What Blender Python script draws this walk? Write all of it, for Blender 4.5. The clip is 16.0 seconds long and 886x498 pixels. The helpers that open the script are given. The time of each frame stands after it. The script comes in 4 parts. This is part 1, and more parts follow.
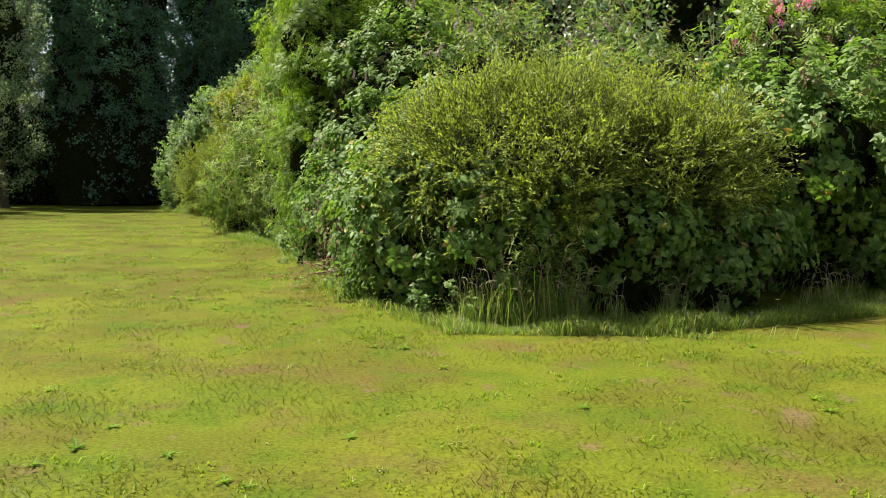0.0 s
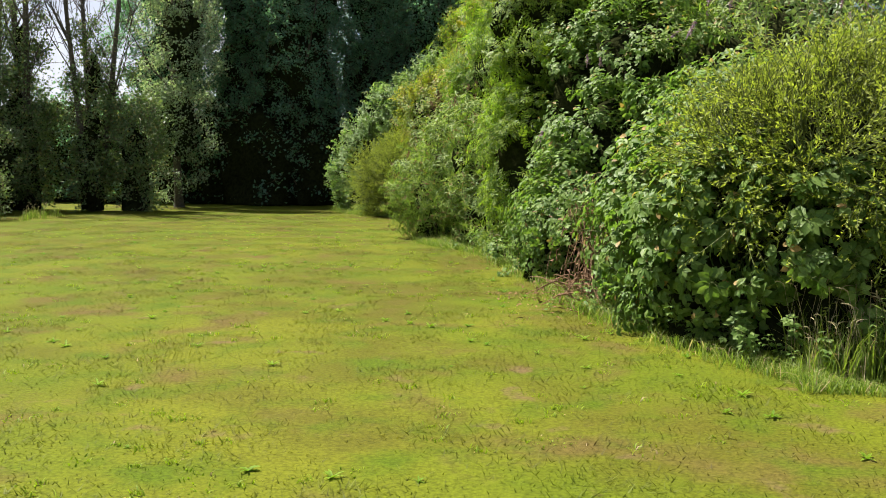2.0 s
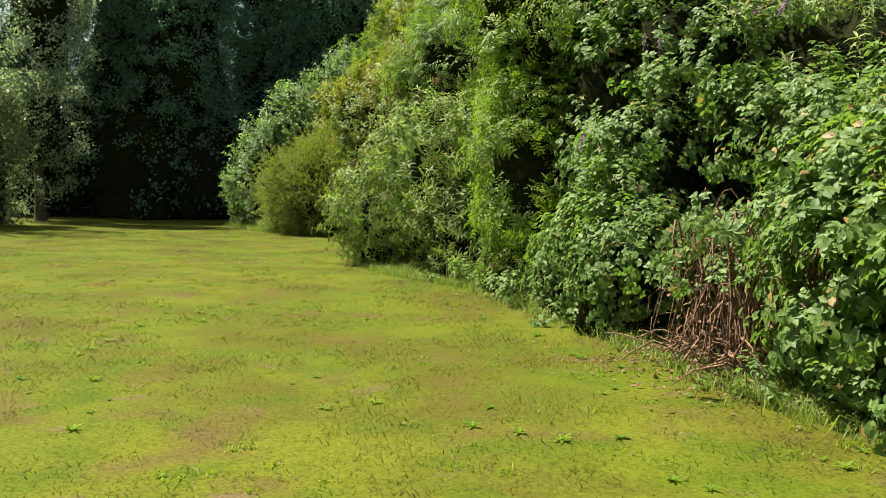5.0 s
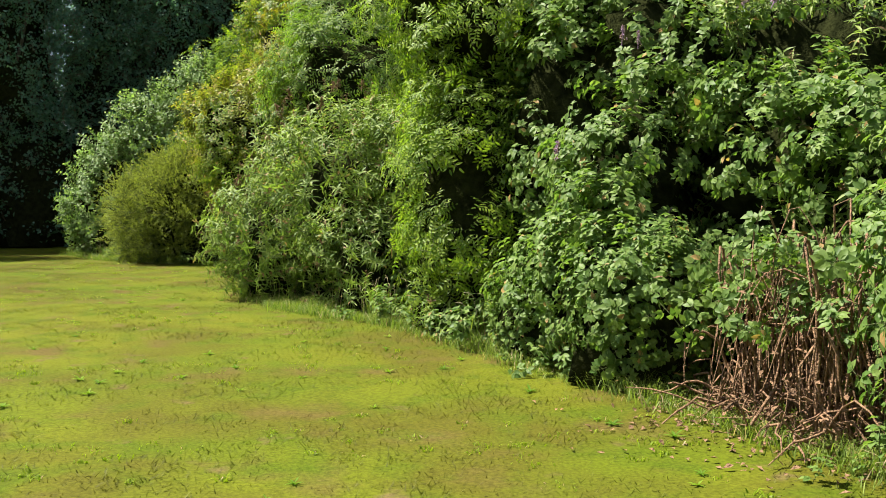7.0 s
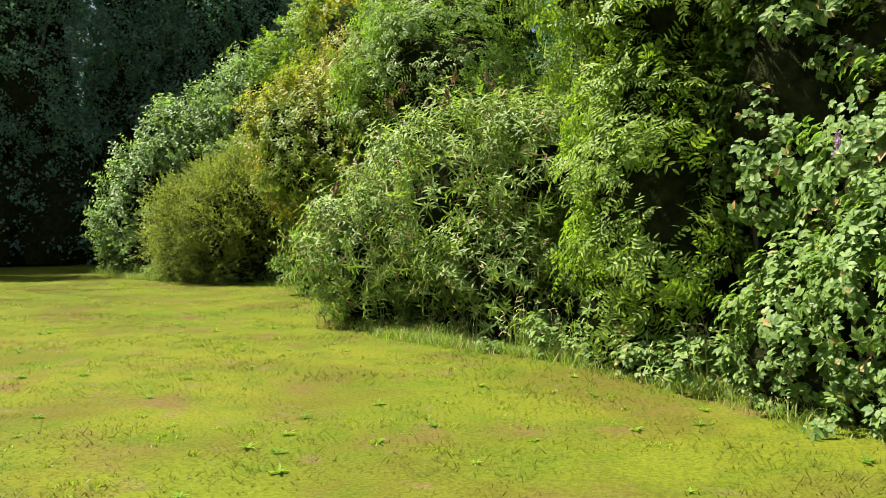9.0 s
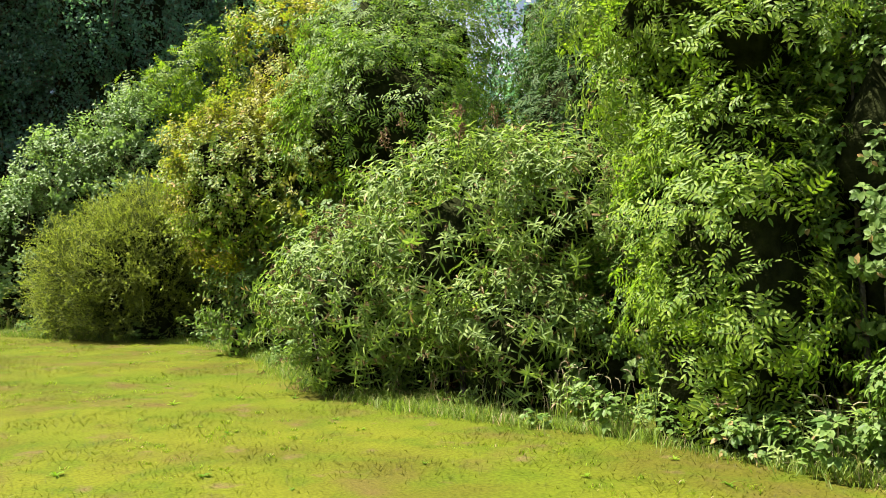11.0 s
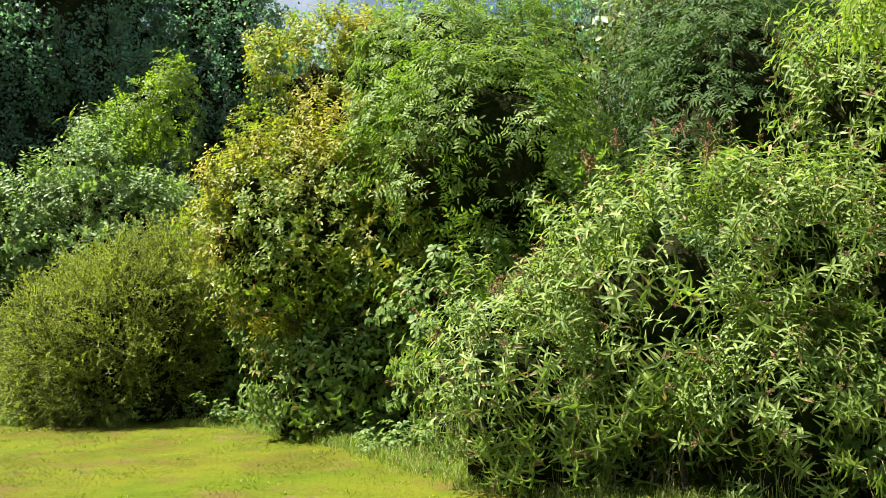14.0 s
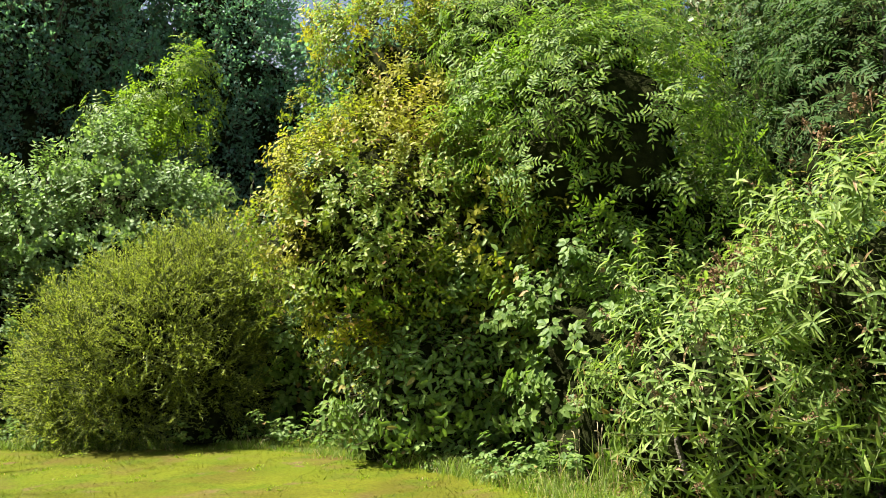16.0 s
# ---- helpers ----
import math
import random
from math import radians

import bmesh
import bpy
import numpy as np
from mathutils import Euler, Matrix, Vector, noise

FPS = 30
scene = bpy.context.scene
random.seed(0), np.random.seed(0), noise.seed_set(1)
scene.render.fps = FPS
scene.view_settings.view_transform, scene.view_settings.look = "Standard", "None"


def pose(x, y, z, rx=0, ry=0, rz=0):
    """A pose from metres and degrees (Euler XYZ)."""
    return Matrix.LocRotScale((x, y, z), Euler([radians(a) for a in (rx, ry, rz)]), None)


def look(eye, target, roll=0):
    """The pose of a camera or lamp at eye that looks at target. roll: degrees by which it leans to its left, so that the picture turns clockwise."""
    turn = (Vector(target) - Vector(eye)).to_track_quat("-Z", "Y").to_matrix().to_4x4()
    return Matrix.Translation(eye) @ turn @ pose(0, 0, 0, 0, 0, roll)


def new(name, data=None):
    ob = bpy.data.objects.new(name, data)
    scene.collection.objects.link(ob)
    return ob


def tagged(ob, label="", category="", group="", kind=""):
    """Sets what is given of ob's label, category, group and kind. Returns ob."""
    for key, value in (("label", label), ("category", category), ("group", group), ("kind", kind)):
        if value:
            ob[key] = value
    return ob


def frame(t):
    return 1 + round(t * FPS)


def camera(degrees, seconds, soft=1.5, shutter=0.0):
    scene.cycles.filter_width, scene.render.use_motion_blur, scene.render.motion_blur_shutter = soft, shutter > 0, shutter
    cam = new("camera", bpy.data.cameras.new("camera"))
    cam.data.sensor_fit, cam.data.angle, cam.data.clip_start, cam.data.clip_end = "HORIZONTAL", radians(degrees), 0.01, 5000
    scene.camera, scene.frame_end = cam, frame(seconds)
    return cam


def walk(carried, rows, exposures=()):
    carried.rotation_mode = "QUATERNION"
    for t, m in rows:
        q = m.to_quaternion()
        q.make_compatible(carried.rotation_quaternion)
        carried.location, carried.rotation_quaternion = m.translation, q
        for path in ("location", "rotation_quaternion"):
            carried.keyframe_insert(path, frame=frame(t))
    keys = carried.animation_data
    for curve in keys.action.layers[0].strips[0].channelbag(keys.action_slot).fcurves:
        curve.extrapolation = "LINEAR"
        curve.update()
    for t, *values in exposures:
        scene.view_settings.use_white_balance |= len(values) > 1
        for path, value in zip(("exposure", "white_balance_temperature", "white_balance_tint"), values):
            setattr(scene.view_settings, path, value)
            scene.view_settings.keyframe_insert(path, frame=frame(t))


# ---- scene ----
cam = camera(51.6, 16.0, soft=0.9)
METRES, EYE, TILT, LEAN, TURN = 20.2, 1.56, -5.05, -0.25, 0.0
ROWS = [
    (0.0, 0.0, 0.0, 0.0, -0.0, 0.0, 0.0),
    (0.5, -0.0197, 0.0223, 0.0005, 5.76, -0.2, -0.49),
    (1.0, -0.0375, 0.0455, 0.0026, 6.7, -0.16, -0.65),
    (1.5, -0.0548, 0.0733, 0.0058, 7.09, 0.03, -0.81),
    (2.0, -0.0759, 0.0962, 0.0085, 8.59, -0.09, -0.82),
    (2.5, -0.0916, 0.1248, 0.0097, 16.66, -0.29, -0.55),
    (3.0, -0.1114, 0.1515, 0.0115, 15.69, 0.35, -0.39),
    (3.5, -0.1298, 0.179, 0.0126, 14.16, 0.86, -0.31),
    (4.0, -0.1477, 0.207, 0.0155, 12.96, 1.13, -0.27),
    (4.5, -0.167, 0.2326, 0.0182, 9.46, 1.08, -0.69),
    (5.0, -0.1823, 0.2622, 0.0221, -0.07, 0.77, -0.92),
    (7.5, -0.2498, 0.3864, 0.0344, -10.63, 2.16, 1.01),
    (8.0, -0.2679, 0.416, 0.0366, -10.87, 2.41, 1.17),
    (8.5, -0.2879, 0.4455, 0.0364, -11.1, 2.51, 1.28),
    (9.0, -0.3101, 0.4704, 0.0388, -11.33, 2.73, 1.13),
    (11.5, -0.3989, 0.5902, 0.0501, -22.45, 5.83, 1.62),
    (12.0, -0.4188, 0.6157, 0.052, -18.56, 5.2, 2.05),
    (12.5, -0.4389, 0.6447, 0.0538, -12.94, 4.87, 2.42),
    (13.0, -0.4549, 0.6763, 0.0575, -17.12, 5.64, 2.3),
    (13.5, -0.4648, 0.707, 0.0627, -23.24, 7.88, 2.49),
    (14.0, -0.4761, 0.7352, 0.066, -29.56, 8.59, 3.5),
    (14.5, -0.4853, 0.763, 0.0675, -31.65, 8.87, 3.77),
    (15.0, -0.4918, 0.792, 0.0693, -31.92, 9.04, 3.86),
    (15.5, -0.5056, 0.8167, 0.0723, -32.5, 9.01, 3.88),
    (16.0, -0.5172, 0.842, 0.0736, -32.52, 9.16, 3.93),
]
walk(cam, [(t, pose(0, 0, EYE, TILT, LEAN, TURN) @ pose(METRES * x, METRES * y, METRES * z, 90 + pitch, roll, yaw)) for t, x, y, z, yaw, pitch, roll in ROWS],
     [(0, 1.40), (5, 1.36), (9, 1.66), (12.5, 1.78), (16, 1.78)])

# ---- world, sun ----
SUN_ELEV, SUN_AZ = radians(59), math.atan2(-0.91, 0.41)   # azimuth from +y towards +x
world = bpy.data.worlds.new("sky")
scene.world = world
world.use_nodes = True
wn, wl = world.node_tree.nodes, world.node_tree.links
sky = wn.new("ShaderNodeTexSky")
sky.sky_type, sky.sun_disc = "NISHITA", False
sky.sun_elevation, sky.sun_rotation = SUN_ELEV, SUN_AZ
sky.air_density, sky.dust_density = 1.0, 1.0
coord = wn.new("ShaderNodeTexCoord")
cloud = wn.new("ShaderNodeTexNoise")
cloud.inputs["Scale"].default_value, cloud.inputs["Detail"].default_value = 2.6, 6
ramp = wn.new("ShaderNodeValToRGB")
ramp.color_ramp.elements[0].position, ramp.color_ramp.elements[1].position = 0.48, 0.70
cmix = wn.new("ShaderNodeMix")
cmix.data_type = "RGBA"
cmix.inputs["B"].default_value = (14, 14, 15.6, 1)
wl.new(coord.outputs["Generated"], cloud.inputs["Vector"])
wl.new(cloud.outputs["Fac"], ramp.inputs["Fac"])
wl.new(ramp.outputs["Color"], cmix.inputs["Factor"])
wl.new(sky.outputs["Color"], cmix.inputs["A"])
wl.new(cmix.outputs["Result"], wn["Background"].inputs["Color"])
wn["Background"].inputs["Strength"].default_value = 0.034

sun = new("sun", bpy.data.lights.new("sun", "SUN"))
sun.data.energy, sun.data.angle, sun.data.color = 5.0, radians(0.53), (1.0, 0.94, 0.84)
sun_from = Vector((math.sin(SUN_AZ) * math.cos(SUN_ELEV), math.cos(SUN_AZ) * math.cos(SUN_ELEV), math.sin(SUN_ELEV)))
sun.matrix_world = look(sun_from * 60, (0, 0, 0))


# ---- materials ----
def material(name):
    m = bpy.data.materials.new(name)
    m.use_nodes = True
    return m, m.node_tree.nodes, m.node_tree.links, m.node_tree.nodes["Principled BSDF"]


def mixed(nodes, links, fac, a, b):
    mx = nodes.new("ShaderNodeMix")
    mx.data_type = "RGBA"
    for key, v in (("Factor", fac), ("A", a), ("B", b)):
        if isinstance(v, bpy.types.NodeSocket):
            links.new(v, mx.inputs[key])
        else:
            mx.inputs[key].default_value = (*v, 1) if isinstance(v, tuple) else v
    return mx.outputs["Result"]


def noise_fac(nodes, links, scale, detail=3, lo=0.4, hi=0.6, offset=0.0):
    geo = nodes.new("ShaderNodeNewGeometry")
    add = nodes.new("ShaderNodeVectorMath")
    add.operation = "ADD"
    add.inputs[1].default_value = (offset, offset * 0.7, offset * 1.3)
    tex = nodes.new("ShaderNodeTexNoise")
    tex.inputs["Scale"].default_value, tex.inputs["Detail"].default_value = scale, detail
    rng = nodes.new("ShaderNodeMapRange")
    rng.inputs["From Min"].default_value, rng.inputs["From Max"].default_value = lo, hi
    links.new(geo.outputs["Position"], add.inputs[0])
    links.new(add.outputs["Vector"], tex.inputs["Vector"])
    links.new(tex.outputs["Fac"], rng.inputs["Value"])
    return rng.outputs["Result"]


def leaf_material(name, dark, light, odd=None, odd_share=0.06, patch=None, trans=0.36, rough=0.5, spec=0.25):
    """Leaf with a spread of greens leaf by leaf, larger patches, a few odd leaves, and light passing through."""
    m, n, l, bsdf = material(name)
    geo = n.new("ShaderNodeNewGeometry")
    info = n.new("ShaderNodeObjectInfo")
    add = n.new("ShaderNodeMath")
    add.operation = "ADD"
    l.new(geo.outputs["Random Per Island"], add.inputs[0])
    l.new(info.outputs["Random"], add.inputs[1])
    frac = n.new("ShaderNodeMath")
    frac.operation = "FRACT"
    l.new(add.outputs[0], frac.inputs[0])
    col = mixed(n, l, frac.outputs[0], dark, light)
    if patch:
        col = mixed(n, l, noise_fac(n, l, 0.7, 3, 0.44, 0.66, 3.0), col, patch)
    if odd:
        gt = n.new("ShaderNodeMath")
        gt.operation = "GREATER_THAN"
        gt.inputs[1].default_value = 1 - odd_share
        l.new(frac.outputs[0], gt.inputs[0])
        col = mixed(n, l, gt.outputs[0], col, odd)
    hue = n.new("ShaderNodeMapRange")
    l.new(noise_fac(n, l, 55, 2, 0.3, 0.7), hue.inputs["Value"])
    hue.inputs["To Min"].default_value, hue.inputs["To Max"].default_value = 0.95, 1.3
    vary = n.new("ShaderNodeVectorMath")
    vary.operation = "SCALE"
    l.new(col, vary.inputs[0])
    l.new(hue.outputs["Result"], vary.inputs["Scale"])
    tone = n.new("ShaderNodeVectorMath")
    tone.operation = "MULTIPLY"
    tone.inputs[1].default_value = (1.08, 1.0, 1.55)
    l.new(vary.outputs["Vector"], tone.inputs[0])
    vary = tone
    l.new(vary.outputs["Vector"], bsdf.inputs["Base Color"])
    bsdf.inputs["Roughness"].default_value = rough
    bsdf.inputs["Specular IOR Level"].default_value = spec
    tr = n.new("ShaderNodeBsdfTranslucent")
    warm = n.new("ShaderNodeVectorMath")
    warm.operation = "MULTIPLY"
    warm.inputs[1].default_value = (1.5, 1.7, 0.7)
    l.new(vary.outputs["Vector"], warm.inputs[0])
    l.new(warm.outputs["Vector"], tr.inputs["Color"])
    mx = n.new("ShaderNodeMixShader")
    mx.inputs["Fac"].default_value = trans
    l.new(bsdf.outputs["BSDF"], mx.inputs[1])
    l.new(tr.outputs["BSDF"], mx.inputs[2])
    l.new(mx.outputs["Shader"], n["Material Output"].inputs["Surface"])
    return m


def bark_material(name, dark, light, scale=14):
    m, n, l, bsdf = material(name)
    col = mixed(n, l, noise_fac(n, l, scale, 5, 0.3, 0.7), dark, light)
    l.new(col, bsdf.inputs["Base Color"])
    bsdf.inputs["Roughness"].default_value = 0.85
    bump = n.new("ShaderNodeBump")
    bump.inputs["Strength"].default_value, bump.inputs["Distance"].default_value = 0.7, 0.03
    l.new(noise_fac(n, l, scale * 3, 4, 0.2, 0.8), bump.inputs["Height"])
    l.new(bump.outputs["Normal"], bsdf.inputs["Normal"])
    return m


def lawn_colour(n, l):
    """Mown meadow turf: fresh green with straw-coloured and brownish dry patches."""
    base = mixed(n, l, noise_fac(n, l, 0.35, 4, 0.38, 0.62), (0.091, 0.120, 0.005), (0.124, 0.133, 0.008))
    olive = mixed(n, l, noise_fac(n, l, 0.7, 6, 0.46, 0.64, 47.0), base, (0.089, 0.087, 0.008))
    dry = mixed(n, l, noise_fac(n, l, 1.3, 6, 0.54, 0.70, 7.0), olive, (0.108, 0.082, 0.020))
    lush = mixed(n, l, noise_fac(n, l, 1.9, 6, 0.50, 0.70, 17.0), dry, (0.070, 0.104, 0.004))
    return mixed(n, l, noise_fac(n, l, 2.6, 6, 0.63, 0.74, 31.0), lush, (0.138, 0.100, 0.040))


turf, n, l, bsdf = material("turf")
fine = n.new("ShaderNodeVectorMath")
fine.operation = "SCALE"
l.new(lawn_colour(n, l), fine.inputs[0])
rng = n.new("ShaderNodeMapRange")
rng.inputs["To Min"].default_value, rng.inputs["To Max"].default_value = 0.62, 1.08
l.new(noise_fac(n, l, 38, 5, 0.3, 0.65, 5.0), rng.inputs["Value"])
l.new(rng.outputs["Result"], fine.inputs["Scale"])
l.new(fine.outputs["Vector"], bsdf.inputs["Base Color"])
bsdf.inputs["Roughness"].default_value, bsdf.inputs["Specular IOR Level"].default_value = 0.9, 0.1
bump = n.new("ShaderNodeBump")
bump.inputs["Strength"].default_value, bump.inputs["Distance"].default_value = 0.35, 0.02
l.new(noise_fac(n, l, 70, 6, 0.2, 0.8, 2.0), bump.inputs["Height"])
l.new(bump.outputs["Normal"], bsdf.inputs["Normal"])

blade_mat, n, l, bsdf = material("grass_blade")
geo = n.new("ShaderNodeNewGeometry")
rng = n.new("ShaderNodeMapRange")
rng.inputs["To Min"].default_value, rng.inputs["To Max"].default_value = 0.75, 1.55
l.new(geo.outputs["Random Per Island"], rng.inputs["Value"])
vary = n.new("ShaderNodeVectorMath")
vary.operation = "SCALE"
l.new(lawn_colour(n, l), vary.inputs[0])
l.new(rng.outputs["Result"], vary.inputs["Scale"])
l.new(vary.outputs["Vector"], bsdf.inputs["Base Color"])
bsdf.inputs["Roughness"].default_value, bsdf.inputs["Specular IOR Level"].default_value = 0.6, 0.25
tr = n.new("ShaderNodeBsdfTranslucent")
l.new(vary.outputs["Vector"], tr.inputs["Color"])
mx = n.new("ShaderNodeMixShader")
mx.inputs["Fac"].default_value = 0.4
l.new(bsdf.outputs["BSDF"], mx.inputs[1])
l.new(tr.outputs["BSDF"], mx.inputs[2])
l.new(mx.outputs["Shader"], n["Material Output"].inputs["Surface"])

BARK = bark_material("bark", (0.05, 0.042, 0.03), (0.14, 0.12, 0.09))
TWIG = bark_material("twig", (0.10, 0.075, 0.04), (0.22, 0.18, 0.10), 40)
GREEN_STEM = bark_material("green_stem", (0.07, 0.10, 0.02), (0.14, 0.17, 0.04), 40)
DEAD_STEM = bark_material("dead_stem", (0.12, 0.062, 0.030), (0.34, 0.20, 0.105), 25)
# Near black without sheen: shade between the leaves is put into this colour.
SHADE_CORE = bark_material("shade_core", (0.008, 0.010, 0.004), (0.026, 0.03, 0.011), 9)
SHADE_CORE.node_tree.nodes["Principled BSDF"].inputs["Specular IOR Level"].default_value = 0.0
SEED = bark_material("seed_head", (0.14, 0.08, 0.03), (0.30, 0.18, 0.08), 60)
STRAW = bark_material("straw", (0.30, 0.25, 0.12), (0.50, 0.42, 0.24), 60)

BROOM = leaf_material("broom_leaf", (0.15, 0.205, 0.022), (0.295, 0.345, 0.046), trans=0.38)
BRAMBLE = leaf_material("bramble_leaf", (0.06, 0.125, 0.016), (0.16, 0.245, 0.04), (0.28, 0.20, 0.05), 0.02, rough=0.5, spec=0.22)
BUDDLEIA = leaf_material("buddleia_leaf", (0.085, 0.155, 0.022), (0.22, 0.30, 0.05), (0.28, 0.20, 0.07), 0.03)
ASH = leaf_material("ash_leaf", (0.075, 0.15, 0.012), (0.20, 0.29, 0.02), trans=0.42)
# Ash-type leaf made darker; the crown's shade is put into this green.
SHADE_ROWAN = leaf_material("shade_rowan_leaf", (0.055, 0.125, 0.012), (0.16, 0.25, 0.02), trans=0.4)
WILLOW = leaf_material("yellowing_leaf", (0.075, 0.15, 0.012), (0.20, 0.255, 0.022), (0.36, 0.24, 0.07), 0.03, (0.30, 0.28, 0.02), rough=0.45)
LILAC = leaf_material("lilac_leaf", (0.10, 0.18, 0.040), (0.215, 0.31, 0.082))
POPLAR = leaf_material("poplar_leaf", (0.056, 0.135, 0.068), (0.145, 0.28, 0.145), trans=0.48, rough=0.42, spec=0.3)
ASPEN = leaf_material("pale_aspen_leaf", (0.13, 0.20, 0.09), (0.29, 0.37, 0.18), trans=0.4, rough=0.4, spec=0.35)
# Leaf green lowered to stand in for the shade of the taller tree.
DEEP_SHADE_ROWAN = leaf_material("deep_shade_rowan_leaf", (0.026, 0.065, 0.012), (0.062, 0.115, 0.020), trans=0.3, spec=0.1)
DOGWOOD = leaf_material("dogwood_leaf", (0.07, 0.14, 0.018), (0.17, 0.26, 0.035), (0.26, 0.24, 0.05), 0.03, spec=0.3)
IVY = leaf_material("ivy_leaf", (0.06, 0.115, 0.03), (0.16, 0.225, 0.06), (0.24, 0.24, 0.06), .05, trans=0.25, rough=0.45, spec=0.35)
TUFT = leaf_material("tuft_blade", (0.10, 0.170, 0.006), (0.19, 0.26, 0.010), (0.30, 0.25, 0.10), .05, spec=0.15)
TALL = leaf_material("tall_grass", (0.08, 0.14, 0.015), (0.19, 0.25, 0.035), (0.34, 0.28, 0.12), 0.07, trans=0.4, spec=0.2)
WEED = leaf_material("weed_leaf", (0.07, 0.15, 0.008), (0.14, 0.23, 0.012), spec=0.15, rough=0.6)
BLOOM = leaf_material("pink_petal", (0.55, 0.10, 0.25), (0.75, 0.28, 0.42), trans=0.3)
MAUVE = leaf_material("faded_mauve_petal", (0.20, 0.13, 0.16), (0.30, 0.22, 0.22), trans=0.3)


# ---- mesh helpers ----
rs = np.random.RandomState(7)


def mesh_of(name, v, f, mats, mi=None):
    """A mesh of triangles from computed arrays."""
    me = bpy.data.meshes.new(name)
    v, f = np.asarray(v, np.float32), np.asarray(f, np.int32)
    me.vertices.add(len(v))
    me.vertices.foreach_set("co", v.ravel())
    me.loops.add(f.size)
    me.loops.foreach_set("vertex_index", f.ravel())
    me.polygons.add(len(f))
    me.polygons.foreach_set("loop_start", np.arange(0, f.size, 3, dtype=np.int32))
    me.polygons.foreach_set("loop_total", np.full(len(f), 3, np.int32))
    for m in mats:
        me.materials.append(m)
    if mi is not None:
        me.polygons.foreach_set("material_index", np.asarray(mi, np.int32))
    me.update(calc_edges=True)
    return me


class Soup:
    """Triangles gathered piece by piece."""

    def __init__(self):
        self.v, self.f, self.m, self.n = [], [], [], 0

    def add(self, v, f, mat=0):
        v, f = np.asarray(v, float).reshape(-1, 3), np.asarray(f, int).reshape(-1, 3)
        self.v.append(v)
        self.f.append(f + self.n)
        self.m.append(np.full(len(f), mat) if np.isscalar(mat) else np.asarray(mat))
        self.n += len(v)
        return self

    def arrays(self):
        return np.concatenate(self.v), np.concatenate(self.f), np.concatenate(self.m)

    def mesh(self, name, mats):
        v, f, m = self.arrays()
        return mesh_of(name, v, f, mats, m)


def unit(a):
    a = np.asarray(a, float)
    return a / (np.linalg.norm(a) + 1e-9)


def tube(soup, pts, radii, sides=5, mat=0):
    pts = [np.asarray(p, float) for p in pts]
    rings = []
    for i, p in enumerate(pts):
        d = unit(pts[min(i + 1, len(pts) - 1)] - pts[max(i - 1, 0)])
        a = unit(np.cross(d, (0.3, 0.9, 0.1) if abs(d[2]) > 0.6 else (0, 0, 1)))
        b = np.cross(d, a)
        ang = np.arange(sides) * 2 * math.pi / sides
        rings.append(p + radii[i] * (np.cos(ang)[:, None] * a + np.sin(ang)[:, None] * b))
    v = np.concatenate(rings)
    f = []
    for i in range(len(pts) - 1):
        for j in range(sides):
            a, b = i * sides + j, i * sides + (j + 1) % sides
            f += [(a, b, b + sides), (a, b + sides, a + sides)]
    soup.add(v, f, mat)


def ribbon(soup, a, b, width, mat=0):
    """A thin stalk as a narrow three-sided spike."""
    a, b = np.asarray(a, float), np.asarray(b, float)
    d = unit(b - a)
    u = unit(np.cross(d, (.3, .5, .81)))
    w = np.cross(d, u)
    soup.add([a + u * width, a - u * width * .5 + w * width * .87, a - u * width * .5 - w * width * .87, b], [(0, 1, 3), (1, 2, 3), (2, 0, 3)], mat)


def leaf(soup, base, along, up, length, width, fold=0.25, droop=0.2, mat=1, simple=False):
    """A leaf blade folded along its midrib, with a rounded outline and a drooping tip."""
    along, up = unit(along), np.asarray(up, float)
    side = unit(np.cross(along, up))
    up = np.cross(side, along)
    base = np.asarray(base, float)
    tip = base + along * length - up * length * droop
    if simple:
        mid = base + along * length * 0.42
        lft, rgt = mid + side * width / 2 + up * width * fold, mid - side * width / 2 + up * width * fold
        soup.add([base, lft, tip, rgt], [(0, 3, 2), (0, 2, 1)], mat)
        return
    out = []
    for sg in (1, -1):
        for u, w in ((.22, .40), (.62, .43)):
            out.append(base + along * length * u - up * length * droop * u * u + side * sg * width * w + up * width * fold * .8)
    mid = base + along * length * .6 - up * length * droop * .36
    soup.add([base, out[0], out[1], tip, out[3], out[2], mid], [(0, 6, 1), (1, 6, 2), (2, 6, 3), (3, 6, 4), (4, 6, 5), (5, 6, 0)], mat)


def rand_dir(z_bias=0.0):
    d = rs.normal(size=3)
    d[2] += z_bias
    return unit(d)


